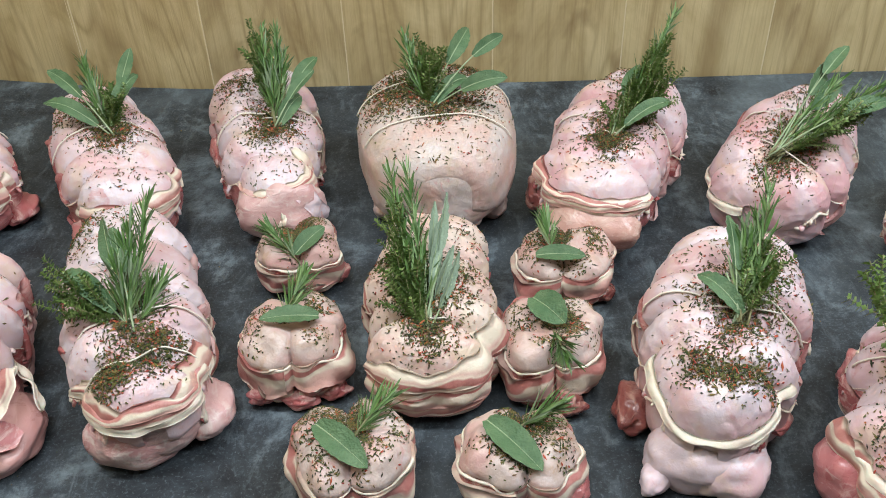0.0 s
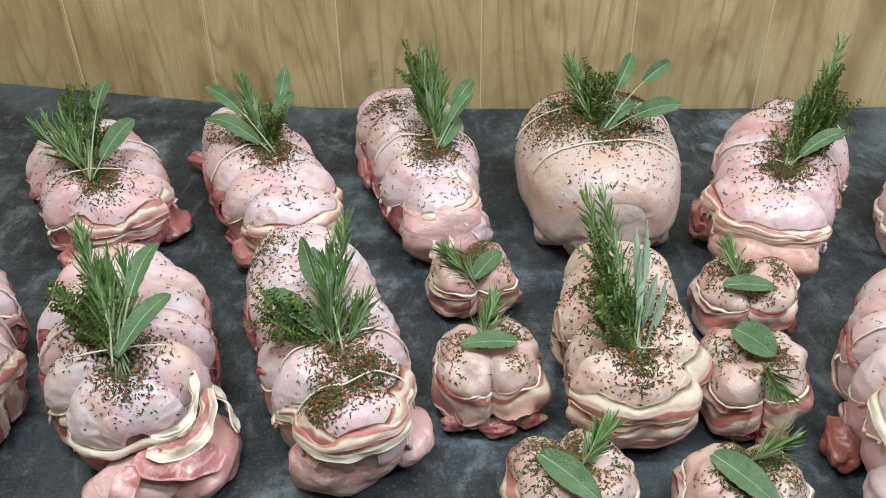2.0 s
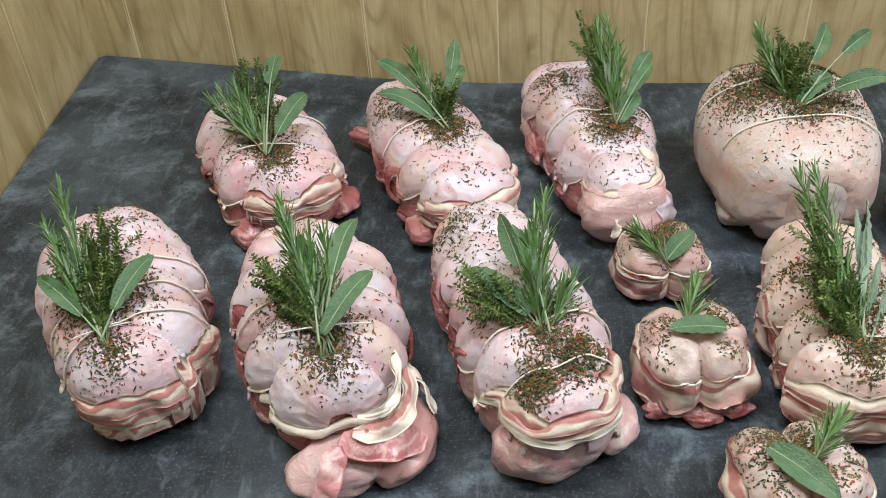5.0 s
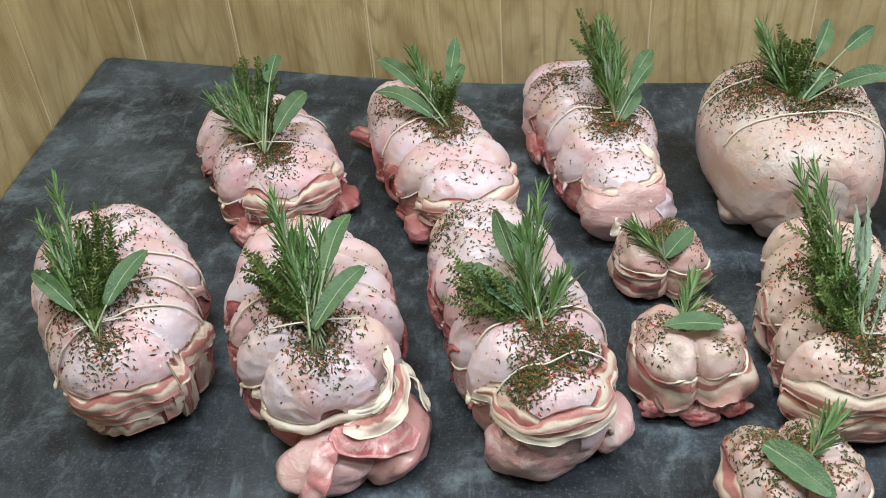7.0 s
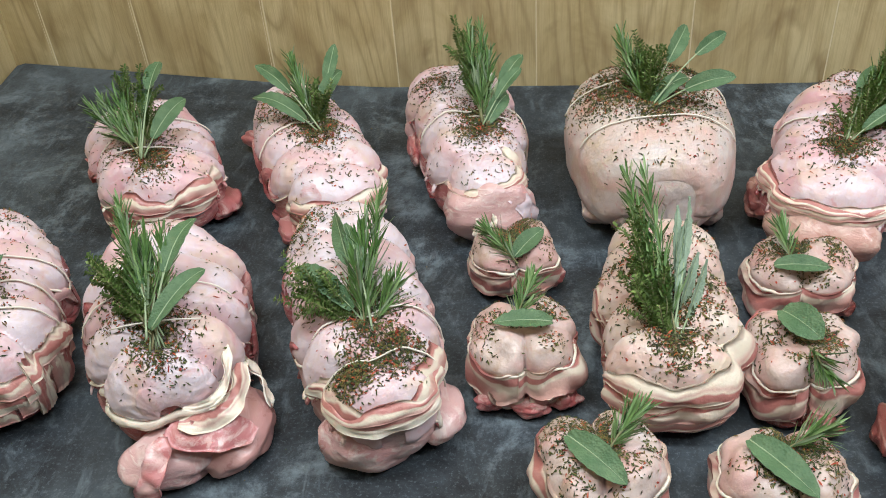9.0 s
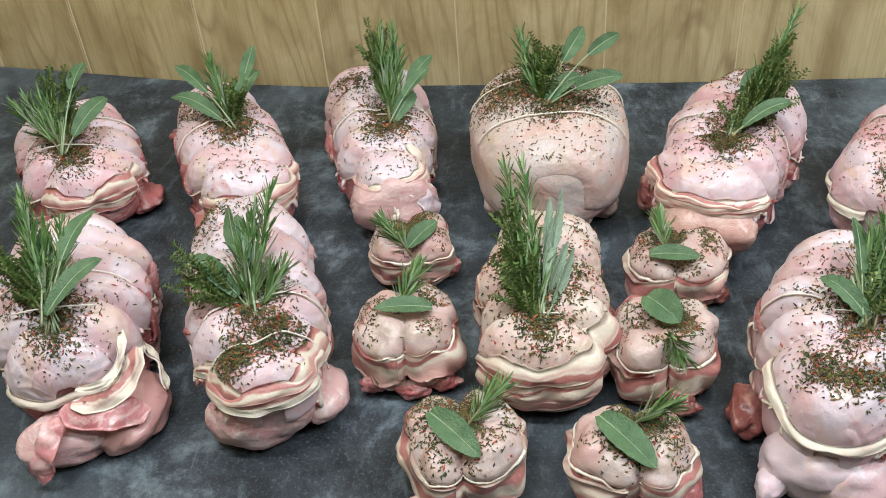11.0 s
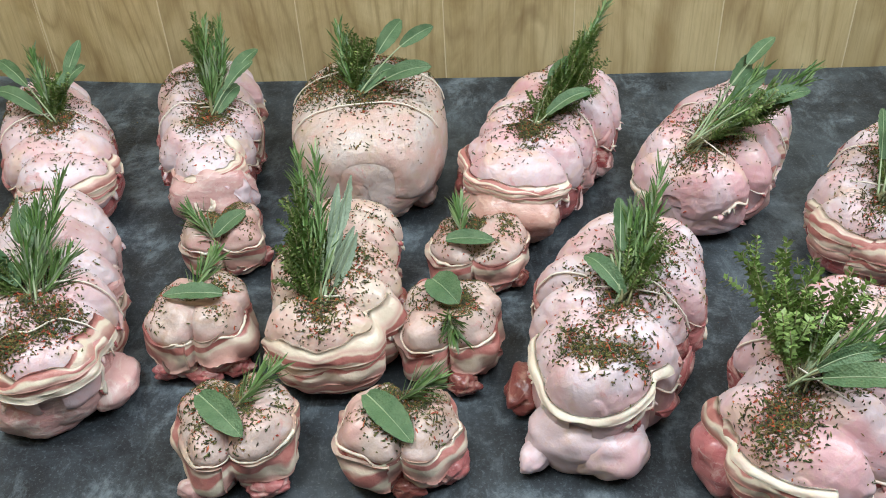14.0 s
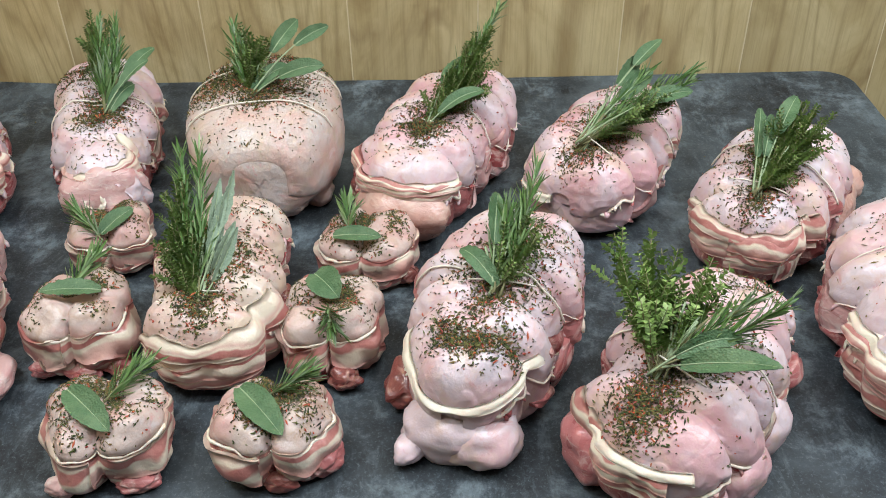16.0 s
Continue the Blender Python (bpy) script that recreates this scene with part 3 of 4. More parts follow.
        for sx, sy, sp, share in spots:
            for n in range(int(250 * share)):
                dx, dy = rng.gauss(0, 0.62), rng.gauss(0, 0.62)
                p, nrm = self.down(sx + dx * sp * 1.6, sy + dy * sp * 1.4)
                if p is None or nrm.z < 0.15:
                    continue
                p = p + Vector((0, 0, 0.0032 * rng.random() * math.exp(-(dx * dx + dy * dy))))
                tip = Vector((rng.uniform(-1, 1), rng.uniform(-1, 1), rng.uniform(0.3, 1.2))).normalized()
                scatter_flake(chilli if rng.random() < 0.11 else green, p, tip, rng, 1.15)
        tagged(green.object("herb_dusting", [FLAKES], ob, "dried dark green herb flakes", False), kind="stuff")
        tagged(chilli.object("pepper_dusting", [CHILLI], ob, "crushed red pepper flakes", False), kind="stuff")


def scatter_flake(heap, p, nrm, rng, big=1.0):
    t = nrm.orthogonal().normalized()
    t.rotate(Matrix.Rotation(rng.random() * 6.28, 3, nrm))
    b = nrm.cross(t)
    ln, wd = rng.uniform(0.0010, 0.0027) * big * rng.choice((0.45, 0.55, 0.7, 0.9, 1.1, 1.5)), rng.uniform(0.0005, 0.0010) * big
    c = p + nrm * rng.uniform(0.0003, 0.0012)
    up = nrm * 0.0005
    k1, k2 = rng.uniform(-0.3, 0.3) * ln, rng.uniform(-0.0006, 0.001)
    v = [c - t * ln, c + b * wd + t * k1, c + t * ln + nrm * k2, c - b * wd - t * k1 + nrm * 0.0002, c + up]
    heap.add(v, [(0, 3, 4), (3, 2, 4), (2, 1, 4), (1, 0, 4)])


def blob(ob, name, mat, centre, size, rz=0.0, seed=0, rough=0.22, label="", rx=0.0):
    """A soft flap or fold of meat: a lumpy, flattened ball."""
    bm = bmesh.new()
    bmesh.ops.create_icosphere(bm, subdivisions=4, radius=1.0)
    rot = Matrix.Rotation(radians(rz), 3, "Z") @ Matrix.Rotation(radians(rx), 3, "X")
    for v in bm.verts:
        n = v.co.copy()
        k = 0.92 + rough * 0.9 * noise.noise(n * 1.1 + Vector((seed * 3.1, 0, seed))) + rough * 0.45 * noise.noise(Vector((n.x * 2.6, n.y * 1.2, n.z * 3.0)) + Vector((0, seed * 2.3, 0)))
        k -= rough * 0.22 * max(0.0, 1 - 7 * abs(noise.noise(n * 0.9 + Vector((seed, 2, 0)))))
        k -= rough * 0.16 * max(0.0, 1 - 6 * abs(noise.noise(Vector((n.x * 2.4, n.y * 1.6, n.z * 3.6)) + Vector((seed * 1.7, 5, seed)))))
        q = Vector((n.x * size[0], n.y * size[1], n.z * size[2])) * k
        v.co = Vector(centre) + rot @ q
        v.co.z = max(v.co.z, 0.001)
    return part(name, bm, mat, ob, label, True)


def ribbon(ob, pts, width, up, mat, rng, name):
    """A thin limp slice laid along three points, wavy at both edges."""
    n, m = 44, 9
    run = bezier(pts[0], pts[1] * 2 - (pts[0] + pts[2]) / 2, pts[2], n)
    outer, inner, uv = [], [], []
    ph, v0 = rng.random() * 9, rng.random() * 0.4
    for i, p in enumerate(run):
        k = i / (n - 1)
        d = (run[min(n - 1, i + 1)] - run[max(0, i - 1)]).normalized()
        side = d.cross(up).normalized()
        nrm = side.cross(d)
        w = width / 2 * min(1.0, 0.45 + 5 * k, 0.45 + 5 * (1 - k)) * (1 + 0.25 * noise.noise(Vector((k * 5, ph, 0))))
        for j in range(m):
            q = 2 * j / (m - 1) - 1
            c = p + side * q * w + nrm * (0.0022 * q * math.sin(k * 13 + ph) + 0.0016 * noise.noise(Vector((k * 9, q * 2, ph))) - 0.10 * w * q * q)
            c.z = max(c.z, 0.003)
            outer.append(c + nrm * 0.0012)
            inner.append(c - nrm * 0.0012)
            uv.append((k * 1.6, v0 + 0.5 * (q + 1) / 2))
    strip_mesh(outer, inner, n, m, ob, mat, uv, name, "limp raw bacon slice" if mat is BACON else "")


# ------------------------------------------------------------ herbs
def bezier(a, b, c, n):
    return [a * (1 - t) ** 2 + b * 2 * t * (1 - t) + c * t * t for t in (i / (n - 1) for i in range(n))]


def along(points, t):
    k = min(len(points) - 1.001, max(0.0, t * (len(points) - 1)))
    i = int(k)
    return points[i].lerp(points[i + 1], k - i), (points[i + 1] - points[i]).normalized()


def blade(base, d, nrm, length, width, droop, rng):
    """A narrow folded leaf of three steps."""
    s = d.cross(nrm).normalized() * width / 2
    v = []
    for k, w in ((0, 0.35), (0.4, 1.0), (0.8, 0.8), (1.0, 0.08)):
        c = base + d * length * k + nrm * droop * k * k
        v += [c - s * w + nrm * width * 0.22 * w, c - nrm * 0.0001, c + s * w + nrm * width * 0.22 * w]
    f = []
    for i in range(3):
        for j in range(2):
            f.append((i * 3 + j, i * 3 + j + 1, i * 3 + j + 4, i * 3 + j + 3))
    return v, f


def rosemary(parent, pts, rng, start=0.22, dense=1.0, size=1.0):
    h = Heap()
    v, f = tube(pts, 0.0010, 5, taper=lambda k: 1.1 - 0.6 * k)
    sprig = mesh_object("rosemary_sprig", v, f, STEM, parent, "fresh green rosemary")
    total = sum((b - a).length for a, b in zip(pts, pts[1:]))
    count = int(total / 0.0042 * dense)
    for i in range(count):
        t = start + (1 - start) * i / count
        p, d = along(pts, t)
        o = d.orthogonal().normalized()
        for k in range(3):
            n = o.copy()
            n.rotate(Matrix.Rotation(i * 2.4 + k * 2.09 + rng.uniform(-0.4, 0.4), 3, d))
            lean = rng.uniform(0.3, 0.85) * (1 - 0.45 * t)
            dirn = (d * math.cos(lean) + n * math.sin(lean)).normalized()
            up = (n - dirn * n.dot(dirn)).normalized()
            ln = rng.uniform(0.018, 0.031) * size * (0.75 + 0.5 * math.sin(math.pi * min(1, t + 0.1)))
            v, f = blade(p, dirn, up, ln, rng.uniform(0.0017, 0.0027), rng.uniform(-0.003, 0.006), rng)
            h.add(v, f, 1 if rng.random() < 0.14 else 0)
    tagged(h.object("needle_foliage", [ROSEMARY, ROSEMARY_PALE], sprig, "narrow green needles"), kind="stuff")


def thyme(parent, pts, rng, mat=None, size=1.0, start=0.25):
    h = Heap()
    v, f = tube(pts, 0.0006, 4, taper=lambda k: 1.1 - 0.5 * k)
    sprig = mesh_object("thyme_sprig", v, f, STEM, parent, "fresh thyme stem")
    total = sum((b - a).length for a, b in zip(pts, pts[1:]))
    runs = [(pts, start)]
    for k in range(5):
        t = rng.uniform(0.25, 0.85)
        p, d = along(pts, t)
        o = d.orthogonal().normalized()
        o.rotate(Matrix.Rotation(rng.random() * 6.28, 3, d))
        q = p + (d * 0.8 + o * rng.uniform(0.4, 0.7)) * rng.uniform(0.015, 0.032)
        side = bezier(p, p.lerp(q, 0.5) + o * 0.003, q, 6)
        v, f = tube(side, 0.0004, 4)
        h.add(v, f, 1)
        runs.append((side, 0.1))
    for run, st in runs:
        ln = sum((b - a).length for a, b in zip(run, run[1:]))
        count = int(ln / (0.0034 * size))
        for i in range(count):
            p, d = along(run, st + (1 - st) * i / max(1, count))
            o = d.orthogonal().normalized()
            for k in range(4):
                n = o.copy()
                n.rotate(Matrix.Rotation(i * 1.57 + k * 1.57 + rng.uniform(-0.5, 0.5), 3, d))
                dirn = (d * rng.uniform(0.3, 0.8) + n).normalized()
                s = dirn.cross(d)
                if s.length < 1e-4:
                    continue
                s.normalize()
                ll, w = rng.uniform(0.0035, 0.006) * size, rng.uniform(0.0012, 0.0019) * size
                c = p + dirn * 0.0008
                nn = s.cross(dirn)
                vv = [c, c + dirn * ll * 0.5 + s * w + nn * 0.0006, c + dirn * ll, c + dirn * ll * 0.5 - s * w + nn * 0.0006]
                h.add(vv, [(0, 1, 2), (0, 2, 3)], 0)
    tagged(h.object("leaf_foliage", [mat or THYME, STEM], sprig, "tiny green thyme leaves"), kind="stuff")


def sage(parent, pts, rng, length=0.065, width=0.022, face=None, curl=0.12, pale=False):
    """A stalk along pts that ends in a long oval leaf; face: the way its upper side looks."""
    total = sum((b - a).length for a, b in zip(pts, pts[1:]))
    length = min(length, total * 0.96)
    t0 = 1 - length / total
    h = Heap()
    stalk = [along(pts, t0 * k / 7 + 0.0)[0] for k in range(8)]
    if total * t0 > 0.006:
        v, f = tube(stalk, 0.0010, 6, taper=lambda k: 1.15 - 0.45 * k)
        h.add(v, f, 2)
    n, m = 16, 9
    face = Vector(face or (0, -0.35, 1)).normalized()
    twist = rng.uniform(-0.5, 0.5)
    top, low = [], []
    for i in range(n):
        k = i / (n - 1)
        p, d = along(pts, t0 + (1 - t0) * k)
        nrm = (face - d * face.dot(d)).normalized()
        nrm.rotate(Matrix.Rotation(twist * k, 3, d))
        s = d.cross(nrm).normalized()
        w = width / 2 * (math.sin(math.pi * min(1.0, 0.035 + 0.965 * k) ** 0.92) ** 0.6) if k < 1 else 0.0004
        w *= 1 + 0.05 * math.sin(k * 40)
        for j in range(m):
            q = j / (m - 1) * 2 - 1
            lift = abs(q) ** 1.3 * w * (0.42 - 0.25 * k) + 0.0007 * math.sin(k * 38 + 2 * q) * abs(q) + curl * length * k * k * -0.25
            c = p + s * q * w + nrm * lift
            if abs(q) < 0.05:
                c -= nrm * 0.0006
            top.append(c)
            low.append(c - nrm * 0.0007)
    fc = grid_faces(n, m)
    h.add(top, [q[::-1] for q in fc], 0)
    h.add(low, fc, 1)
    ring = [i * m for i in range(n)] + [(n - 1) * m + j for j in range(1, m)] + [i * m + m - 1 for i in range(n - 2, -1, -1)] + [j for j in range(m - 2, 0, -1)]
    h.add(top + low, [(a, b, b + n * m, a + n * m) for a, b in zip(ring, ring[1:] + ring[:1])], 1)
    mid = [top[i * m + m // 2] + (top[i * m + m // 2] - low[i * m + m // 2]) * 0.4 for i in range(n)]
    v, f = tube(mid, 0.0006, 4, taper=lambda k: 1.2 - k)
    h.add(v, f, 2)
    return h.object("sage_leaf", [SAGE_BACK if pale else SAGE, SAGE_BACK, STALK], parent, "soft grey-green sage leaf")


def bouquet(tie, tips, seed, bright=False, label="herb bunch of rosemary, thyme and sage tied with string"):
    """A tied bunch of herbs; tips: kind and the way from the tie to each tip."""
    rng = random.Random(seed)
    ob = thing("herb_bunch", label, "herbs", "herb bunches on the roasts", pose(*tie))
    mean = sum((Vector(t[1:]) for t in tips), Vector()) / len(tips)
    fwd = mean.normalized()
    for kind, dx, dy, dz in tips:
        tip = Vector((dx, dy, dz))
        foot = -fwd * rng.uniform(0.012, 0.022)
        foot.z = -0.002
        copies = {"rosemary": 2, "thyme": 4 if bright else 6, "sage": 1, "sage_thin": 2}[kind]
        for k in range(copies):
            j = Vector((rng.uniform(-1, 1), rng.uniform(-1, 1), rng.uniform(-0.6, 0.6))) * (0.0 if k == 0 else 0.032 if bright else 0.018)
            end = tip * (1.0 if k == 0 else rng.uniform(0.72, 0.98)) + j
            base = foot + Vector((rng.uniform(-1, 1), rng.uniform(-1, 1), rng.uniform(0, 1))) * 0.004
            bend = base.lerp(end, 0.42) + Vector((rng.uniform(-1, 1) * 0.005, rng.uniform(-1, 1) * 0.005, -0.007))
            if kind == "sage":
                bend = base.lerp(end, 0.55) + Vector((0, 0, rng.uniform(0.006, 0.022)))
                end = end + Vector((rng.uniform(-0.004, 0.004), 0, -rng.uniform(0.0, 0.012)))
            pts = bezier(base, bend, end, 10)
            if kind == "rosemary":
                rosemary(ob, pts, rng)
            elif kind == "thyme":
                thyme(ob, pts, rng, THYME_BRIGHT if bright else THYME, 1.35 if bright else 1.0)
            elif kind == "sage_thin":
                sage(ob, pts, rng, rng.uniform(0.05, 0.06), 0.011, (0.5, -0.7, 0.3), 0.12, True)
            else:
                sage(ob, pts, rng, rng.uniform(0.056, 0.080), rng.uniform(0.015, 0.021), (rng.uniform(-0.6, 0.6), -0.6, 0.8), rng.uniform(0.0, 0.6))
    side = fwd.cross(Vector((0, 0, 1))).normalized()
    up = side.cross(fwd)
    stems = Heap()
    for _ in range(16):
        a = -fwd * rng.uniform(0.010, 0.026) + side * rng.uniform(-0.008, 0.008) + up * rng.uniform(-0.004, 0.003)
        b = fwd * rng.uniform(0.020, 0.045) + side * rng.uniform(-0.014, 0.014) + up * rng.uniform(0.0, 0.010)
        v, f = tube(bezier(a, up * 0.002 + side * rng.uniform(-0.004, 0.004), b, 6), rng.uniform(0.0006, 0.0011), 5)
        stems.add(v, f, rng.choice((0, 0, 1)))
    tagged(stems.object("cut_stalk", [STALK, STEM], ob, "pale green cut herb stems"), kind="stuff")
    ring = [(side * math.cos(a) * 0.008 + up * math.sin(a) * 0.006 + up * 0.001) for a in (2 * math.pi * k / 20 for k in range(21))]
    v, f = tube(ring, 0.0008, 5)
    mesh_object("string_tie", v, f, STRING, ob, "thin white string")
    for sg in (-1, 1):
        tail = bezier(side * 0.007 * sg + up * 0.004, side * 0.018 * sg + up * 0.005, side * (0.026 + 0.012 * rng.random()) * sg - up * 0.004, 8)
        v, f = tube(tail, 0.0007, 5)
        mesh_object("string_end", v, f, STRING, ob)
    return ob


# ------------------------------------------------------------ the large roasts
def large_roast(x, y, rz, L, W, H, tp, segs, groove, skew, seed, label, skin=None, flesh=None, bands=(), strings=(), spots=(), count=2600, flaps=(), rim=0.0016, frill=True, collar=(), slips=(), slices=(), tie=None, **more):
    rng = random.Random(seed)
    ob = thing("stuffed_roast", label, "meat roast", "stuffed roasts on the counter", pose(x, y, 0, 0, 0, rz))
    r = Roast(L * 0.96, W * 0.93, H * 0.985, tp, segs + (1 if segs > 1 else 0), groove, skew, seed, **more)
    r.build(ob, skin or SKIN, flesh or FLESH)
    if rim:
        r.rims(ob, rng, rim)
    for b in bands:
        tilt, span = b[5] if len(b) > 5 else 0.0, b[3] - b[2]
        for k in range(3):
            lo = b[2] + span * (0.04 + 0.28 * k)
            r.band(ob, b[0] + rng.uniform(-4, 24), b[1] - rng.uniform(-4, 24), lo, min(lo + rng.uniform(0.13, 0.22), 0.70), b[4] + 0.0012 * k, rng, tilt * 0.7 + rng.uniform(-0.012, 0.012), 0.005)
    for a0, a1, z0, z1 in slips:
        r.band(ob, a0, a1, z0, z1, 0.0055, rng=rng, wave=0.004, upright=True)
    for a0, a1, z0, z1, droop in collar:
        r.band(ob, a0, a1, z0, z1, 0.003, rng=rng, wave=0.002, name="fat_collar", mat=FAT, thick=0.0022, droop=droop)
    if frill:
        for th in (0.12, -0.25, math.pi - 0.12, math.pi + 0.25):
            mat = rng.choice((FLESH, FLESH, BACON, FLESH_PALE))
            a = rng.uniform(-0.75, -0.2)
            r.strip(ob, a, a + rng.uniform(0.7, 1.1), th + rng.uniform(-0.1, 0.1), rng.uniform(0.10, 0.17), 0.0015, rng, mat, "bacon_strip" if mat is BACON else "meat_strip")
    for s in strings:
        r.loop(ob, s[0], *s[1:])
    for k, (mat, centre, size, turn) in enumerate(flaps):
        small = mat in (FLESH, FLESH_DARK)
        if small:
            centre, size = (centre[0] * 0.93, centre[1] * 0.96, centre[2] * 0.9), (size[0] * 0.85, size[1] * 0.9, size[2] * 0.8)
        blob(ob, "meat_flap", mat, centre, size, turn, seed + k, 0.34 if small else 0.2)
    for pts, width, up, mat, name in slices:
        ribbon(ob, [Vector(p) for p in pts], width, Vector(up), mat, rng, name)
    spots = [(sx, sy, sp, share * 0.6) for sx, sy, sp, share in spots]
    if tie:
        q = pose(x, y, 0, 0, 0, rz).inverted() @ Vector((*tie, 0))
        spots += [(q.x, q.y - 0.012, 0.013, 1.4), (q.x + 0.014, q.y + 0.012, 0.018, 0.8), (q.x - 0.02, q.y + 0.03, 0.022, 0.8), (q.x, q.y - 0.032, 0.012, 0.5)]
    r.flakes(ob, rng, spots, count)
    return r


large_roast(-0.614, -0.532, 27, 0.273, 0.147, 0.114, 0.0, 5, 0.10, 0.25, 1, "pale stuffed roast with bacon lattice wrapped round its front end", tie=(-0.590, -0.613), slips=[(296, 312, 0.1, 0.66), (316, 334, 0.12, 0.62)],
            bands=[(205, 300, 0.12, 0.66, 0.001, 0.012), (285, 345, 0.15, 0.72, 0.003, -0.01)], strings=[(-0.35,), (-0.05,), (-0.62,)],
            spots=[(0.012, -0.05, 0.018, 3), (0.02, 0.08, 0.03, 1.5), (0.0, 0.0, 0.03, 1)])
bouquet((-0.590, -0.613, 0.102), [('rosemary', -0.062, 0.107, 0.070), ('sage', -0.062, 0.031, 0.042), ('sage', -0.060, 0.077, 0.057), ('thyme', -0.022, 0.094, 0.060), ('thyme', -0.03, 0.08, 0.05), ('thyme', -0.04, 0.06, 0.04), ('sage', 0.030, 0.062, 0.034)], 11)

large_roast(-0.427, -0.550, 20, 0.250, 0.154, 0.116, 0.03, 5, 0.13, 0.3, 2, "pink stuffed roast with loose bacon and meat flaps at its front", tie=(-0.400, -0.620),
            collar=[(205, 318, 0.44, 0.52, 0.004)], strings=[(-0.2, 0.3, 2.8)],
            flaps=[(FLESH_PALE, (-0.008, -0.132, 0.018), (0.046, 0.034, 0.025), 5), (FLESH_WET, (0.042, -0.114, 0.016), (0.042, 0.052, 0.022), -12)],
            slices=[([(-0.004, -0.140, 0.058), (0.030, -0.154, 0.050), (0.062, -0.136, 0.036)], 0.022, (0.2, -0.7, 0.7), LEAN, "lean_slice"),
                    ([(-0.008, -0.146, 0.056), (-0.022, -0.170, 0.040), (-0.034, -0.172, 0.012)], 0.020, (-0.2, -0.8, 0.5), LEAN, "lean_slice"),
                    ([(0.006, -0.142, 0.062), (0.046, -0.140, 0.062), (0.062, -0.094, 0.068)], 0.017, (0.5, -0.6, 0.6), BACON, "bacon_slice"),
                    ([(0.012, -0.136, 0.072), (0.044, -0.128, 0.074), (0.052, -0.084, 0.084)], 0.007, (0.5, -0.6, 0.6), FAT, "fat_slice"),
                    ([(0.030, -0.130, 0.060), (0.056, -0.112, 0.060), (0.066, -0.080, 0.056)], 0.006, (0.8, -0.5, 0.4), FAT, "fat_slice"),
                    ([(0.058, -0.064, 0.060), (0.074, -0.086, 0.040), (0.078, -0.112, 0.026)], 0.008, (0.9, 0.0, 0.4), FAT, "fat_slice")],
            spots=[(0.0, -0.054, 0.014, 3), (0.005, -0.080, 0.013, 2), (-0.03, -0.024, 0.02, 1)])
bouquet((-0.400, -0.620, 0.116), [('rosemary', -0.047, 0.085, 0.055), ('thyme', -0.061, 0.040, 0.042), ('sage', 0.014, 0.094, 0.058), ('sage', 0.041, 0.044, 0.037), ('rosemary', -0.007, 0.071, 0.042), ('sage', -0.023, 0.080, 0.047)], 12)

large_roast(-0.249, -0.536, 19, 0.309, 0.135, 0.111, 0.04, 6, 0.11, 0.2, 3, "long pale stuffed roast with creamy bacon round the front", tie=(-0.229, -0.596), flesh=FLESH_PALE, collar=[(190, 350, 0.56, 0.64, 0.006)],
            bands=[(192, 348, 0.50, 0.70, 0.001, 0.008)], strings=[(-0.42,), (-0.72,)],
            flaps=[(FLESH_PALE, (-0.010, -0.116, 0.026), (0.054, 0.036, 0.034), 4), (FLESH_PALE, (0.044, -0.106, 0.018), (0.028, 0.036, 0.020), -10)],
            spots=[(-0.022, -0.116, 0.011, 6), (0.018, -0.104, 0.012, 6), (0.0, -0.05, 0.014, 2), (-0.035, 0.09, 0.022, 3)])
bouquet((-0.229, -0.596, 0.100), [('rosemary', 0.004, 0.099, 0.057), ('sage', -0.036, 0.085, 0.055), ('sage', -0.019, 0.075, 0.047), ('sage', -0.066, 0.039, 0.045), ('thyme', -0.069, 0.016, 0.043), ('rosemary', 0.019, 0.021, 0.022), ('rosemary', -0.01, 0.06, 0.045)], 13)

large_roast(-0.543, -0.264, 32, 0.234, 0.149, 0.095, -0.05, 5, 0.14, 0.25, 4, "pink stuffed roast with ragged bacon sides, near the corner", tie=(-0.524, -0.313), skin=SKIN_PINK,
            bands=[(200, 330, 0.35, 0.68, 0.001, 0.008)], strings=[(0.0, 0.3, 2.8)],
            flaps=[(FLESH, (0.062, -0.075, 0.012), (0.03, 0.035, 0.016), -20), (FLESH, (-0.05, -0.085, 0.015), (0.03, 0.03, 0.02), 20)],
            spots=[(0.0, -0.05, 0.016, 3), (-0.005, 0.0, 0.014, 1)])
bouquet((-0.524, -0.313, 0.095), [('rosemary', -0.053, 0.044, 0.042), ('thyme', -0.022, 0.095, 0.057), ('sage', -0.004, 0.106, 0.063), ('sage', 0.046, 0.056, 0.045), ('sage', -0.010, 0.078, 0.045), ('rosemary', -0.035, 0.06, 0.045)], 14)

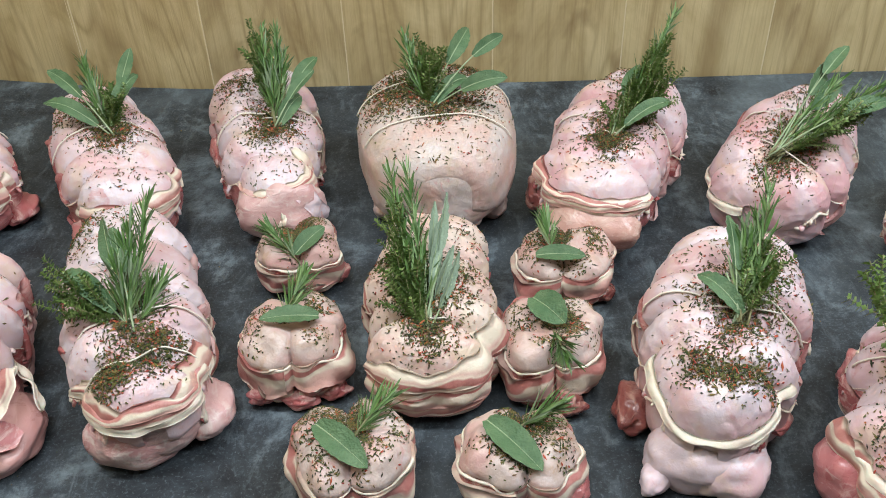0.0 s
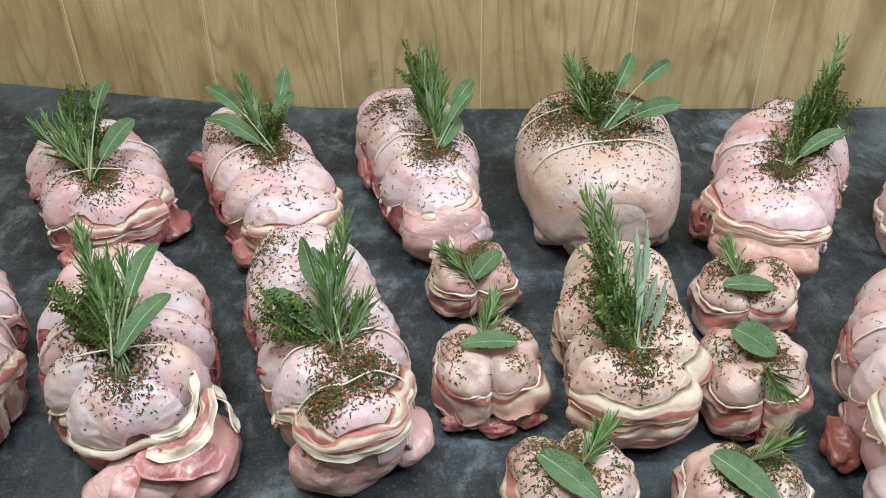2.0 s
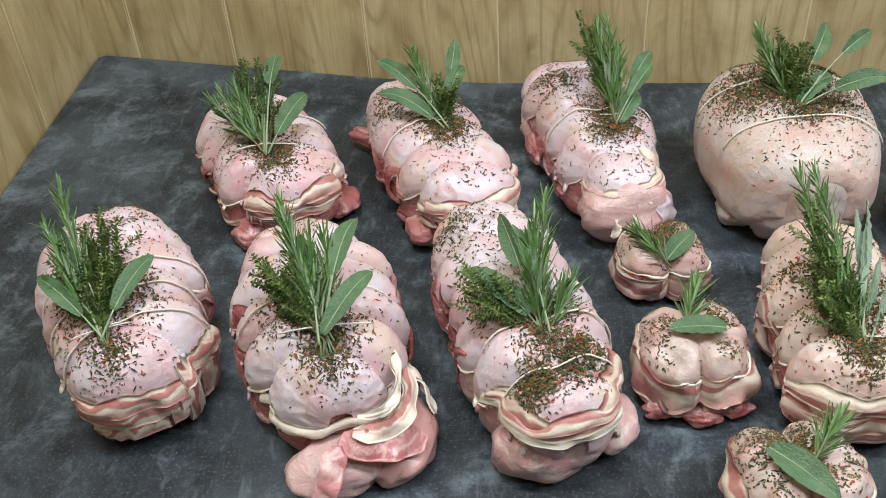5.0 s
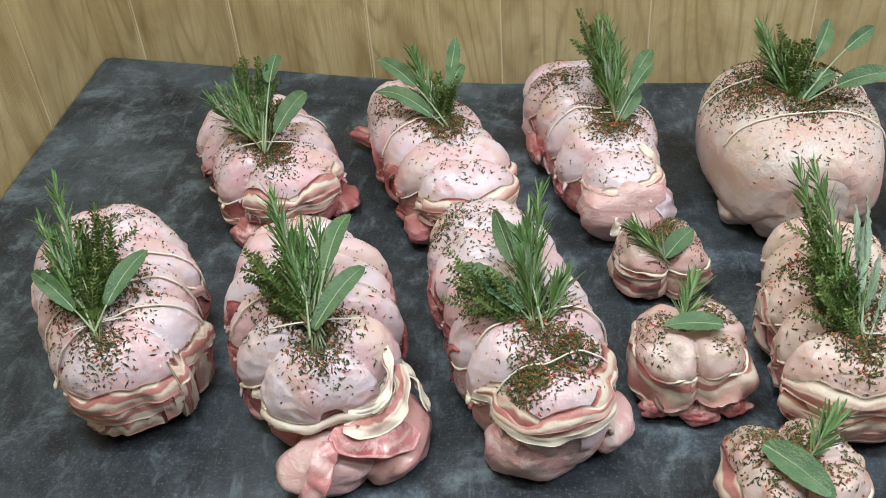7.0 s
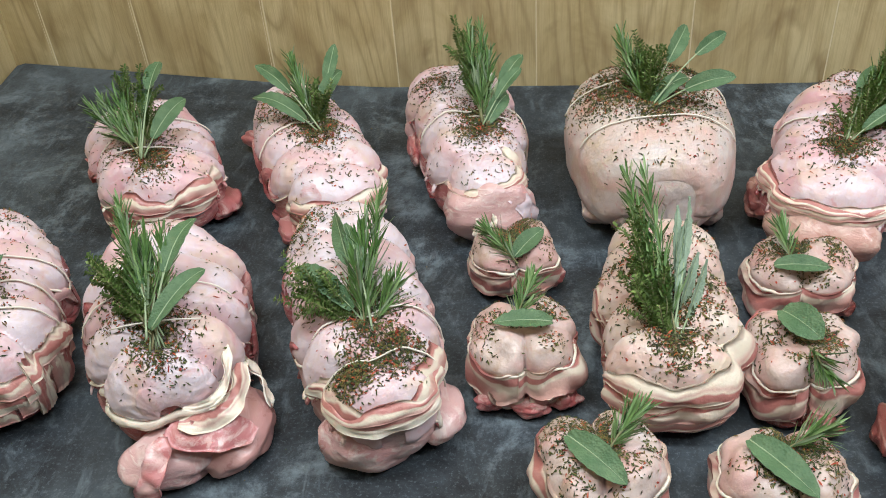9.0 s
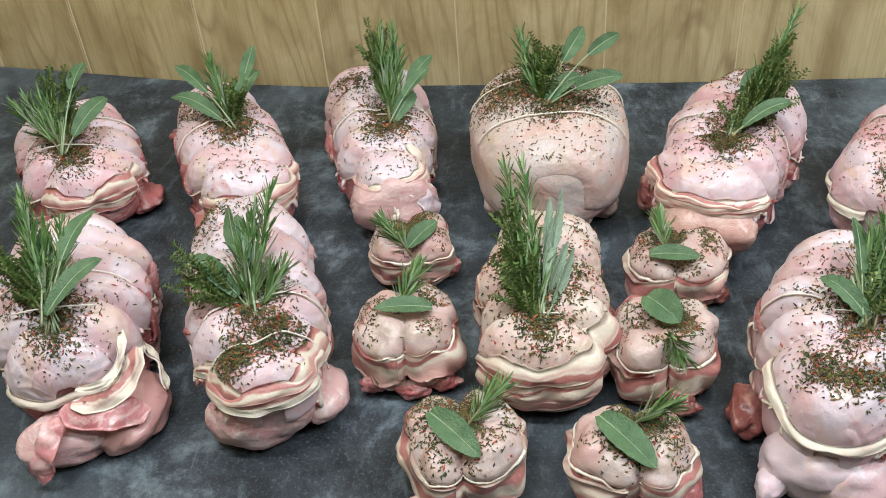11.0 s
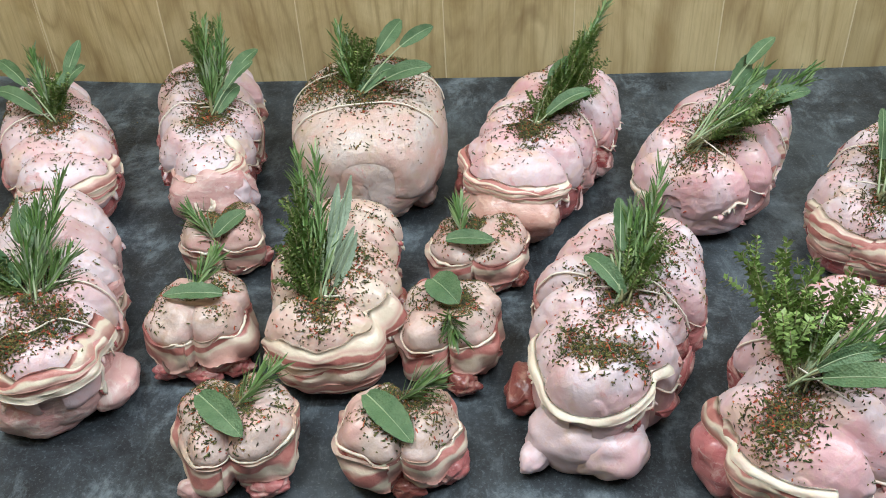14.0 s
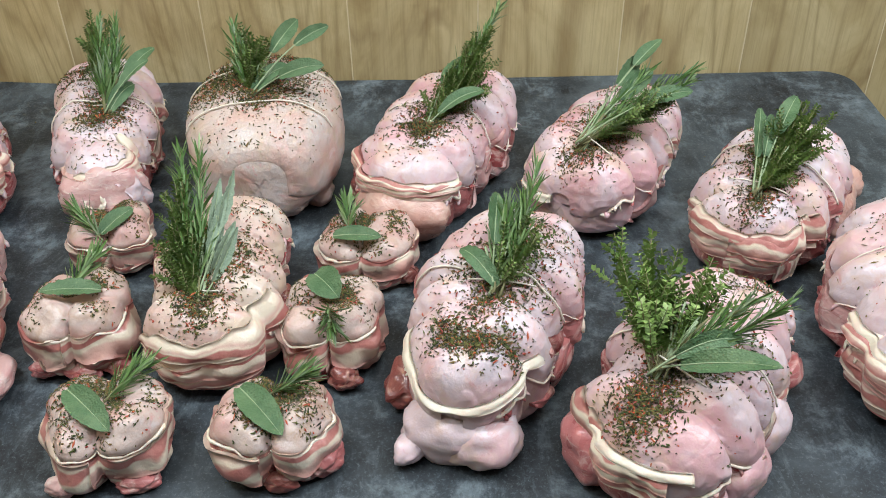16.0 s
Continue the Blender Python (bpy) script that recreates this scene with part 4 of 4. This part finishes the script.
large_roast(-0.350, -0.252, 27, 0.290, 0.132, 0.101, -0.11, 5, 0.09, 0.2, 5, "pale stuffed roast with a pointed tail of skin at the back", tie=(-0.337, -0.263),
            bands=[(195, 340, 0.38, 0.72, 0.001, 0.008)], strings=[(-0.1, 0.3, 2.8)],
            flaps=[(FLESH, (-0.045, 0.115, 0.022), (0.016, 0.04, 0.015), 30), (FLESH, (-0.05, -0.1, 0.02), (0.028, 0.03, 0.022), 0)],
            spots=[(0.005, -0.035, 0.018, 3), (0.0, 0.0, 0.014, 2), (-0.03, 0.05, 0.02, 2)])
bouquet((-0.337, -0.263, 0.095), [('sage', -0.073, 0.052, 0.055), ('sage', -0.071, 0.011, 0.045), ('rosemary', -0.036, 0.066, 0.047), ('sage', 0.014, 0.095, 0.057), ('thyme', -0.002, 0.034, 0.035), ('sage', 0.02, 0.07, 0.045)], 15)

large_roast(-0.168, -0.222, 13, 0.300, 0.134, 0.100, 0.17, 5, 0.10, 0.1, 6, "narrow pale stuffed roast with bare meat and bacon at the front", tie=(-0.143, -0.255),
            slices=[([(-0.020, -0.130, 0.062), (-0.014, -0.153, 0.046), (-0.022, -0.158, 0.026)], 0.009, (0, -1, 0.3), FAT, "fat_slice"), ([(-0.004, -0.132, 0.060), (0.002, -0.154, 0.046), (-0.006, -0.158, 0.030)], 0.006, (0, -1, 0.3), FAT, "fat_slice"), ([(0.014, -0.134, 0.068), (0.034, -0.148, 0.050), (0.044, -0.142, 0.022)], 0.022, (0.5, -1, 0.3), SKIN, "skin_slice")],
            bands=[(215, 330, 0.45, 0.80, 0.001, 0.012)], strings=[(-0.15, 0.3, 2.8)],
            flaps=[(FLESH_PALE, (0.002, -0.126, 0.036), (0.054, 0.038, 0.042), 0), (FLESH, (0.024, -0.148, 0.030), (0.022, 0.018, 0.026), -15), (FLESH, (-0.066, 0.03, 0.03), (0.014, 0.035, 0.02), 0)],
            spots=[(0.0, -0.06, 0.016, 3), (-0.03, 0.06, 0.02, 3), (0.0, -0.03, 0.01, 2)])
bouquet((-0.143, -0.255, 0.095), [('thyme', -0.043, 0.116, 0.072), ('rosemary', -0.011, 0.106, 0.063), ('sage', 0.041, 0.079, 0.050), ('sage', 0.039, 0.050, 0.040), ('sage', 0.026, 0.026, 0.025), ('rosemary', 0.0, 0.07, 0.05)], 16)

large_roast(0.035, -0.266, 4, 0.250, 0.190, 0.132, 0.03, 1, 0.0, 0.0, 7, "large round smooth-skinned stuffed roast tied with string", tie=(0.035, -0.287), skin=SKIN_BEIGE, flesh=SKIN_BEIGE, pinch=0.0, rim=0.0, frill=False,
            strings=[(-0.42, 0.35, 2.8), (0.25, 0.2, 2.9)], low=-0.2, front=-0.96, blunt=2.3, boxy=0.88,
            flaps=[(SKIN_BEIGE, (-0.058, -0.052, 0.016), (0.024, 0.022, 0.018), 30), (SKIN_BEIGE, (-0.026, -0.074, 0.018), (0.026, 0.020, 0.020), 10), (SKIN_BEIGE, (0.020, -0.076, 0.016), (0.028, 0.020, 0.018), -5), (SKIN_BEIGE, (0.056, -0.056, 0.018), (0.022, 0.022, 0.020), -30)],
            spots=[(0.0, -0.02, 0.02, 2), (-0.03, 0.02, 0.022, 2.5), (0.035, 0.02, 0.02, 2), (-0.02, 0.07, 0.025, 1.5), (0.03, 0.07, 0.02, 1), (-0.045, -0.005, 0.022, 5), (-0.05, 0.03, 0.022, 4), (0.03, -0.02, 0.022, 4), (0.055, 0.07, 0.018, 3.5)], count=3400)
bouquet((0.035, -0.287, 0.126), [('rosemary', -0.033, 0.076, 0.048), ('thyme', -0.011, 0.064, 0.042), ('thyme', 0.0, 0.05, 0.04), ('sage', 0.078, 0.063, 0.060), ('sage', 0.078, -0.010, 0.040), ('sage', 0.044, 0.086, 0.057), ('sage', 0.04, 0.03, 0.03)], 17)

large_roast(0.243, -0.277, -25, 0.287, 0.147, 0.112, -0.07, 5, 0.12, -0.25, 8, "stuffed roast with wavy bacon front and a red flap", tie=(0.230, -0.321), skin=SKIN_PINK,
            bands=[(190, 335, 0.54, 0.74, 0.002, 0.006)], collar=[(200, 340, 0.60, 0.65, -0.006)], strings=[(-0.1, 0.3, 2.8)],
            flaps=[(FLESH_TAN, (0.004, -0.122, 0.034), (0.060, 0.040, 0.044), 0), (FLESH_DARK, (-0.072, -0.075, 0.03), (0.022, 0.035, 0.024), 10), (FLESH_DARK, (-0.066, 0.02, 0.04), (0.02, 0.035, 0.022), 10)],
            spots=[(0.0, -0.062, 0.014, 6), (0.0, -0.02, 0.012, 1.5), (-0.02, 0.08, 0.025, 2)])
bouquet((0.230, -0.321, 0.100), [('rosemary', 0.081, 0.130, 0.082), ('thyme', 0.068, 0.051, 0.052), ('thyme', 0.07, 0.09, 0.07), ('thyme', 0.046, 0.084, 0.057), ('sage', 0.030, 0.081, 0.052), ('sage', 0.058, 0.010, 0.038), ('thyme', 0.03, 0.04, 0.03)], 18)

large_roast(0.434, -0.297, -34, 0.256, 0.145, 0.104, -0.14, 4, 0.12, -0.2, 9, "pink lobed stuffed roast with white fat edge", tie=(0.397, -0.362), skin=SKIN_PINK, flesh=SKIN_PINK, collar=[(150, 262, 0.42, 0.50, 0.0)],
            strings=[(0.1, 0.2, 2.9)], flaps=[(FLESH, (-0.062, -0.03, 0.035), (0.018, 0.05, 0.026), 0)],
            spots=[(0.0, -0.02, 0.016, 3), (0.02, -0.05, 0.012, 1.5), (0.0, 0.06, 0.025, 2)])
bouquet((0.397, -0.362, 0.100), [('sage', 0.090, 0.102, 0.075), ('sage', 0.070, 0.087, 0.062), ('rosemary', 0.110, 0.031, 0.065), ('sage', 0.105, 0.010, 0.060), ('rosemary', 0.07, 0.06, 0.05), ('thyme', 0.082, 0.005, 0.050), ('sage', 0.085, 0.07, 0.06)], 19)

large_roast(0.592, -0.395, -35, 0.242, 0.147, 0.105, 0.0, 4, 0.12, -0.2, 10, "stuffed roast with folded bacon collar at the front", tie=(0.552, -0.459), slips=[(305, 325, 0.15, 0.6)],
            bands=[(190, 345, 0.30, 0.72, 0.001, 0.006), (250, 350, 0.25, 0.62, 0.004, 0.012)], strings=[(-0.1, 0.3, 2.8)],
            flaps=[(FLESH_TAN, (0.062, 0.04, 0.026), (0.020, 0.05, 0.026), 0), (FLESH_TAN, (0.050, 0.09, 0.03), (0.028, 0.03, 0.022), 0), (FLESH_DARK, (-0.03, -0.085, 0.065), (0.012, 0.024, 0.012), 60)],
            spots=[(-0.012, -0.02, 0.016, 3), (-0.02, 0.04, 0.02, 2), (0.012, -0.03, 0.012, 1)])
bouquet((0.552, -0.459, 0.100), [('thyme', 0.060, 0.055, 0.050), ('thyme', 0.07, 0.07, 0.05), ('thyme', 0.027, 0.049, 0.035), ('sage', 0.048, 0.084, 0.057), ('sage', 0.014, 0.081, 0.050), ('sage', 0.022, 0.066, 0.045), ('thyme', 0.05, 0.03, 0.03)], 20)

large_roast(0.029, -0.524, 0, 0.231, 0.128, 0.099, -0.05, 4, 0.14, 0.15, 21, "smooth cream-skinned stuffed roast with bacon round the base", tie=(0.023, -0.590), skin=SKIN_CREAM,
            bands=[(200, 345, 0.06, 0.44, 0.003, 0.022), (195, 350, 0.34, 0.62, 0.003, 0.020)],
            flaps=[(FLESH, (0.058, -0.04, 0.022), (0.022, 0.03, 0.024), 0), (FLESH_DARK, (0.062, -0.02, 0.035), (0.016, 0.022, 0.02), 0)],
            spots=[(0.02, -0.02, 0.022, 3), (-0.035, 0.01, 0.018, 2), (-0.01, -0.05, 0.014, 1.5), (0.035, 0.05, 0.02, 1)])
bouquet((0.023, -0.590, 0.085), [('rosemary', -0.030, 0.124, 0.072), ('thyme', -0.020, 0.064, 0.043), ('thyme', -0.03, 0.09, 0.06), ('sage_thin', 0.024, 0.104, 0.062), ('sage_thin', 0.016, 0.081, 0.047), ('sage_thin', 0.028, 0.060, 0.035), ('thyme', -0.03, 0.05, 0.03)], 22)

large_roast(0.2845, -0.591, -19, 0.265, 0.146, 0.117, 0.13, 5, 0.11, -0.3, 23, "long lobed stuffed roast with white fat edges, pale meat front", tie=(0.283, -0.619), flesh=SKIN, collar=[(190, 346, 0.66, 0.72, 0.018)],
            strings=[(-0.1, 0.3, 2.8)],
            flaps=[(SKIN_PINK, (-0.004, -0.114, 0.022), (0.049, 0.032, 0.034), 0), (SKIN, (0.020, -0.110, 0.020), (0.036, 0.036, 0.030), -20), (FLESH_DARK, (-0.07, -0.07, 0.016), (0.022, 0.032, 0.02), 0), (SKIN_PINK, (-0.034, -0.136, 0.013), (0.013, 0.020, 0.013), -15), (FLESH, (0.066, 0.0, 0.026), (0.012, 0.045, 0.022), 0)],
            spots=[(-0.014, -0.088, 0.010, 3.2), (0.012, -0.092, 0.009, 2.6), (0.034, -0.086, 0.009, 2.2), (0.0, -0.02, 0.018, 3), (0.03, 0.05, 0.03, 3), (0.035, 0.0, 0.015, 1)], count=2900)
bouquet((0.283, -0.619, 0.114), [('sage', 0.004, 0.079, 0.047), ('rosemary', 0.040, 0.094, 0.058), ('sage', -0.035, 0.030, 0.030), ('thyme', 0.029, 0.041, 0.035), ('rosemary', 0.015, 0.05, 0.035)], 24)

large_roast(0.444, -0.674, -32, 0.255, 0.150, 0.106, -0.01, 5, 0.13, -0.3, 25, "wide lobed stuffed roast with bacon folded over its front", tie=(0.406, -0.714), skin=SKIN_PINK,
            bands=[(195, 300, 0.34, 0.62, 0.002, -0.012)], collar=[(190, 300, 0.60, 0.66, 0.0)], strings=[(-0.1, 0.3, 2.8)],
            flaps=[(FLESH, (-0.072, 0.04, 0.02), (0.022, 0.03, 0.022), 0), (LEAN, (-0.046, -0.084, 0.028), (0.034, 0.036, 0.034), 20), (SKIN_PINK, (0.030, -0.094, 0.026), (0.036, 0.030, 0.030), 0), (SKIN_PINK, (0.060, -0.055, 0.028), (0.022, 0.032, 0.030), 0), (SKIN_PINK, (0.064, 0.0, 0.028), (0.020, 0.030, 0.030), 0), (FLESH, (0.062, 0.08, 0.022), (0.020, 0.032, 0.022), 0)],
            spots=[(-0.016, -0.098, 0.014, 6), (0.0, -0.02, 0.02, 2.5), (0.03, 0.0, 0.018, 1.5), (0.02, 0.09, 0.02, 1.5)], count=2900)
bouquet((0.406, -0.714, 0.110), [('thyme', -0.002, 0.087, 0.050), ('thyme', 0.019, 0.079, 0.047), ('thyme', 0.037, 0.055, 0.042), ('rosemary', 0.083, 0.004, 0.050), ('sage', 0.068, -0.049, 0.040), ('sage', 0.056, -0.006, 0.037), ('thyme', 0.01, 0.05, 0.04)], 26, bright=True)

large_roast(0.666, -0.580, -17, 0.265, 0.152, 0.112, 0.04, 4, 0.14, -0.2, 27, "pale stuffed roast with bacon collar at the counter's end", tie=(0.69, -0.56), collar=[(185, 350, 0.58, 0.66, 0.0)],
            bands=[(185, 345, 0.12, 0.50, 0.001, 0.0), (190, 330, 0.42, 0.66, 0.004, 0.006)], strings=[(0.0, 0.3, 2.8)])
bouquet((0.69, -0.56, 0.108), [('sage', 0.03, 0.07, 0.04), ('rosemary', 0.05, 0.05, 0.04), ('thyme', 0.04, 0.08, 0.05)], 28)


# ------------------------------------------------------------ the small roasts
class Parcel:
    """A small round roast drawn into four lobes by crossed string."""

    def __init__(self, L, W, H, turn, seed, groove=0.36):
        self.L, self.W, self.H, self.turn, self.seed, self.groove = L, W, H, turn, seed, groove

    def lobe(self, ps):
        deep = 0.3 + 0.7 * math.sin(ps - self.turn) ** 2
        return 1 - deep * (1 - abs(math.sin(2 * (ps - self.turn))) ** 0.5)

    def at(self, ps, ph, lift=0.0):
        H = self.H
        lb = self.lobe(ps)
        s, c = math.sin(ph), math.cos(ph)
        f = (1 - self.groove * (1 - lb)) * (1.0 + 0.16 * noise.noise(Vector((1.2 * math.cos(ps), 1.2 * math.sin(ps), self.seed * 1.9))))
        rho = s ** 0.58 * f
        zc = 0.42 * H
        if c > 0:
            z = zc + (H - zc) * c ** 0.75 * (1 - 0.9 * self.groove * (1 - lb) * min(1, s * 2.2)) - 0.14 * H * math.exp(-(s / 0.28) ** 2)
        else:
            z = zc * (1 - abs(c) ** 0.55)
        p = Vector((self.W / 2 * rho * math.cos(ps), self.L / 2 * rho * math.sin(ps), z))
        d = lump(p, self.seed, 34, 0.0085, 90, 0.0025) * min(1.0, 0.2 + p.z / 0.03)
        out = Vector((math.cos(ps) * s, math.sin(ps) * s, c * 0.8 + 0.1)).normalized()
        p += out * (d + lift)
        p.z = max(p.z, 0.0012)
        return p

    def edge(self, ps):
        return 1.10 + 0.16 * self.lobe(ps) + 0.12 * noise.noise(Vector((math.cos(ps) * 2, math.sin(ps) * 2, self.seed)))


def small_roast(x, y, rz, L, W, H, turn, seed, label, leaf, sprig, flaps=(), count=4200):
    rng = random.Random(seed)
    ob = thing("small_roast", label, "meat roast", "small stuffed roasts on the counter", pose(x, y, 0, 0, 0, rz))
    r = Parcel(L * 0.92, W * 0.92, H * 0.97, radians(turn), seed)
    n, m = 96, 48
    verts = [r.at(2 * math.pi * j / n, 0.02 + (math.pi - 0.04) * i / (m - 1)) for i in range(m) for j in range(n)]
    faces = grid_faces(m, n, True)
    faces = [q[::-1] for q in faces] + [tuple(range(n)), tuple((m - 1) * n + k for k in range(n))[::-1]]
    mesh_object("meat", verts, faces, FLESH, ob, "pink raw meat lower body")
    mc = 26
    sv = []
    for i in range(mc):
        for j in range(n):
            ps = 2 * math.pi * j / n
            k = i / (mc - 1)
            sv.append(r.at(ps, 0.02 + (r.edge(ps) - 0.02) * k, 0.0035 * math.sqrt(min(1.0, (1 - k) / 0.1)) - 0.0004))
    sf = [q[::-1] for q in grid_faces(mc, n, True)] + [tuple(range(n))]
    mesh_object("skin", sv, sf, SKIN_TAN, ob, "tan skin drawn into four lobes")
    tree = BVHTree.FromPolygons(verts + sv, faces + [tuple(i + len(verts) for i in q) for q in sf])
    pts = [r.at(2 * math.pi * k / 120, r.edge(2 * math.pi * k / 120) + 0.07 * noise.noise(Vector((k * 0.21, seed, 2))), 0.0020) for k in range(121)]
    v, f = tube(pts, 0.0014, 7, 0.9, wobble=0.5, rng=rng, taper=lambda k: max(0.25, 0.8 + 1.3 * noise.noise(Vector((k * 9, seed, 1)))))
    mesh_object("fat_rim", v, f, FAT, ob, "creamy white fat edge")
    # two overlapping turns of bacon, left open where the lobes meet
    for a0, a1, e0, e1, lift in ((-100, 80, 0.05, 0.55, 0.002), (75, 262, 0.02, 0.60, 0.003), (-85, 30, 0.42, 0.95, 0.0005), (150, 268, 0.40, 0.9, 0.0005)):
        nn, mm = 64, 8
        outer, inner, uv = [], [], []
        ph0 = rng.random() * 6
        for i in range(nn):
            k = i / (nn - 1)
            ps = radians(a0 + (a1 - a0) * k)
            for j in range(mm):
                q = j / (mm - 1)
                e = r.edge(ps) + e0 + (e1 - e0) * q + 0.05 * math.sin(7 * k + ph0) + 0.12 * math.sin(ps + ph0) + 0.16 * noise.noise(Vector((k * 4, q * 0.8, ph0)))
                bul = lift + 0.0012 * math.sin(k * 17 + ph0 + q * 4) + 0.0022 * noise.noise(Vector((k * 9, q * 2, ph0 + 4)))
                outer.append(r.at(ps, e, bul + 0.0016))
                inner.append(r.at(ps, e, -0.0025))
                uv.append((k * 2, 0.66 - 0.56 * q))
        strip_mesh(outer, inner, nn, mm, ob, BACON, uv)
    for k, (mat, centre, size, trn) in enumerate(flaps):
        blob(ob, "meat_flap", mat, (centre[0] * 0.86, centre[1] * 0.86, centre[2] * 0.8), (size[0] * 0.85, size[1] * 0.7, size[2] * 0.65), trn, seed + k, 0.36)
    green, chilli = Heap(), Heap()
    for _ in range(count):
        wide = rng.choice((0.12, 0.27, 0.27))
        px, py = rng.gauss(0, wide) * W, rng.gauss(0.06, wide) * L
        hit = tree.ray_cast(Vector((px, py, 0.4)), Vector((0, 0, -1)))
        if hit[0] is None or hit[1].z < 0.1 or hit[0].z < 0.3 * H:
            continue
        if noise.noise(Vector((px * 45, py * 45, seed * 1.3))) < rng.uniform(-0.3, 0.4):
            continue
        scatter_flake(chilli if rng.random() < 0.08 else green, hit[0], hit[1], rng)
    tagged(green.object("herb_dusting", [FLAKES], ob, "dried dark green herb flakes", False), kind="stuff")
    tagged(chilli.object("pepper_dusting", [CHILLI], ob, "crushed red pepper flakes", False), kind="stuff")
    # a sage leaf and a short rosemary sprig on top

    def over(px, py, h):
        q = pose(x, y, 0, 0, 0, rz).inverted() @ Vector((px, py, 0))
        hit = tree.ray_cast(Vector((q.x, q.y, 0.4)), Vector((0, 0, -1)))
        z = hit[0].z if hit[0] is not None else H * 0.8
        return Vector((px, py, z + h))
    (ax, ay), (bx, by) = sprig
    a, b = over(ax, ay, 0.003), over(bx, by, 0.012)
    herb = thing("rosemary_tip", "short green rosemary sprig laid on a small roast", "herbs", "rosemary tips on small roasts", Matrix.Translation(a))
    for k in range(2):
        j = Vector((rng.uniform(-1, 1), rng.uniform(-1, 1), rng.uniform(0, 1))) * 0.008 * k
        rosemary(herb, bezier(Vector((0, 0, 0.001)), (b - a) * 0.5 + Vector((0, 0, 0.004)), b - a + j, 7), rng, 0.12, 1.0, 0.9)
    (ax, ay), (bx, by), wid = leaf
    a, b = over(ax, ay, 0.006), over(bx, by, 0.007)
    mid = over((ax + bx) / 2, (ay + by) / 2, 0.007)
    lf = thing("loose_sage_leaf", "single grey-green sage leaf lying on a small roast", "herbs", "sage leaves on small roasts", Matrix.Translation(a))
    top = max(mid.z, (a.z + b.z) / 2 + 0.003)
    sage(lf, bezier(Vector((0, 0, 0)), Vector(((b - a).x / 2, (b - a).y / 2, 2 * (top - a.z) - (b - a).z / 2)), b - a, 10), rng, 0.2, wid, (0, -0.3, 1), 0.0)


small_roast(-0.111, -0.426, 7, 0.090, 0.096, 0.060, 5, 31, "small four-lobed roast wrapped in dark bacon", ((-0.110, -0.456), (-0.081, -0.424), 0.020), ((-0.105, -0.462), (-0.137, -0.432)),
            flaps=[(FLESH, (0.045, -0.01, 0.014), (0.016, 0.02, 0.014), 0)])
small_roast(-0.098, -0.567, 3, 0.112, 0.105, 0.076, 0, 32, "small four-lobed roast with bacon frill at the front", ((-0.071, -0.565), (-0.123, -0.579), 0.019), ((-0.106, -0.565), (-0.091, -0.510)),
            flaps=[(FLESH, (0.005, -0.048, 0.012), (0.022, 0.014, 0.014), 0), (FLESH, (-0.035, -0.04, 0.014), (0.02, 0.014, 0.016), 0), (FLESH, (0.038, -0.035, 0.012), (0.02, 0.016, 0.014), 0)])
small_roast(0.161, -0.455, 1, 0.098, 0.110, 0.064, -8, 33, "small four-lobed roast with smooth bulging skin", ((0.128, -0.478), (0.178, -0.483), 0.018), ((0.145, -0.474), (0.144, -0.431)),
            flaps=[(FLESH_DARK, (0.045, -0.02, 0.012), (0.018, 0.022, 0.014), 0)])
small_roast(0.136, -0.580, -10, 0.108, 0.097, 0.074, 10, 34, "small four-lobed roast with a dark meat knob at the front", ((0.119, -0.552), (0.145, -0.590), 0.030), ((0.135, -0.590), (0.141, -0.625)),
            flaps=[(FLESH_DARK, (0.022, -0.048, 0.016), (0.020, 0.017, 0.018), 0), (FLESH_DARK, (-0.01, -0.042, 0.01), (0.022, 0.014, 0.011), 0)])
small_roast(-0.039, -0.698, 6, 0.108, 0.104, 0.068, 0, 35, "small four-lobed roast with striped bacon sides", ((-0.065, -0.693), (-0.021, -0.733), 0.024), ((-0.033, -0.703), (-0.010, -0.668)),
            flaps=[(FLESH_PALE, (-0.036, -0.042, 0.014), (0.02, 0.018, 0.018), 0), (FLESH, (0.028, -0.045, 0.01), (0.022, 0.014, 0.012), 0)])
small_roast(0.100, -0.702, -3, 0.098, 0.108, 0.066, 4, 36, "small four-lobed roast with curled bacon and red meat", ((0.070, -0.686), (0.112, -0.737), 0.026), ((0.096, -0.696), (0.127, -0.683)),
            flaps=[(FLESH, (0.042, -0.015, 0.018), (0.022, 0.028, 0.02), 0), (FLESH_DARK, (0.008, -0.042, 0.012), (0.018, 0.012, 0.014), 0)])


def crumbs():
    """A few dried herb crumbs fallen on the counter."""
    rng = random.Random(77)
    h = Heap()
    for _ in range(130):
        scatter_flake(h, Vector((rng.uniform(-0.75, 0.75), rng.uniform(-0.8, -0.1), 0.0002)), Vector((0, 0, 1)), rng, rng.uniform(0.5, 0.9))
    ob = h.object("herb_crumbs", [FLAKES], None, "", False)
    tagged(ob, "dark dried herb crumbs fallen on the counter", "crumbs", kind="stuff")


crumbs()
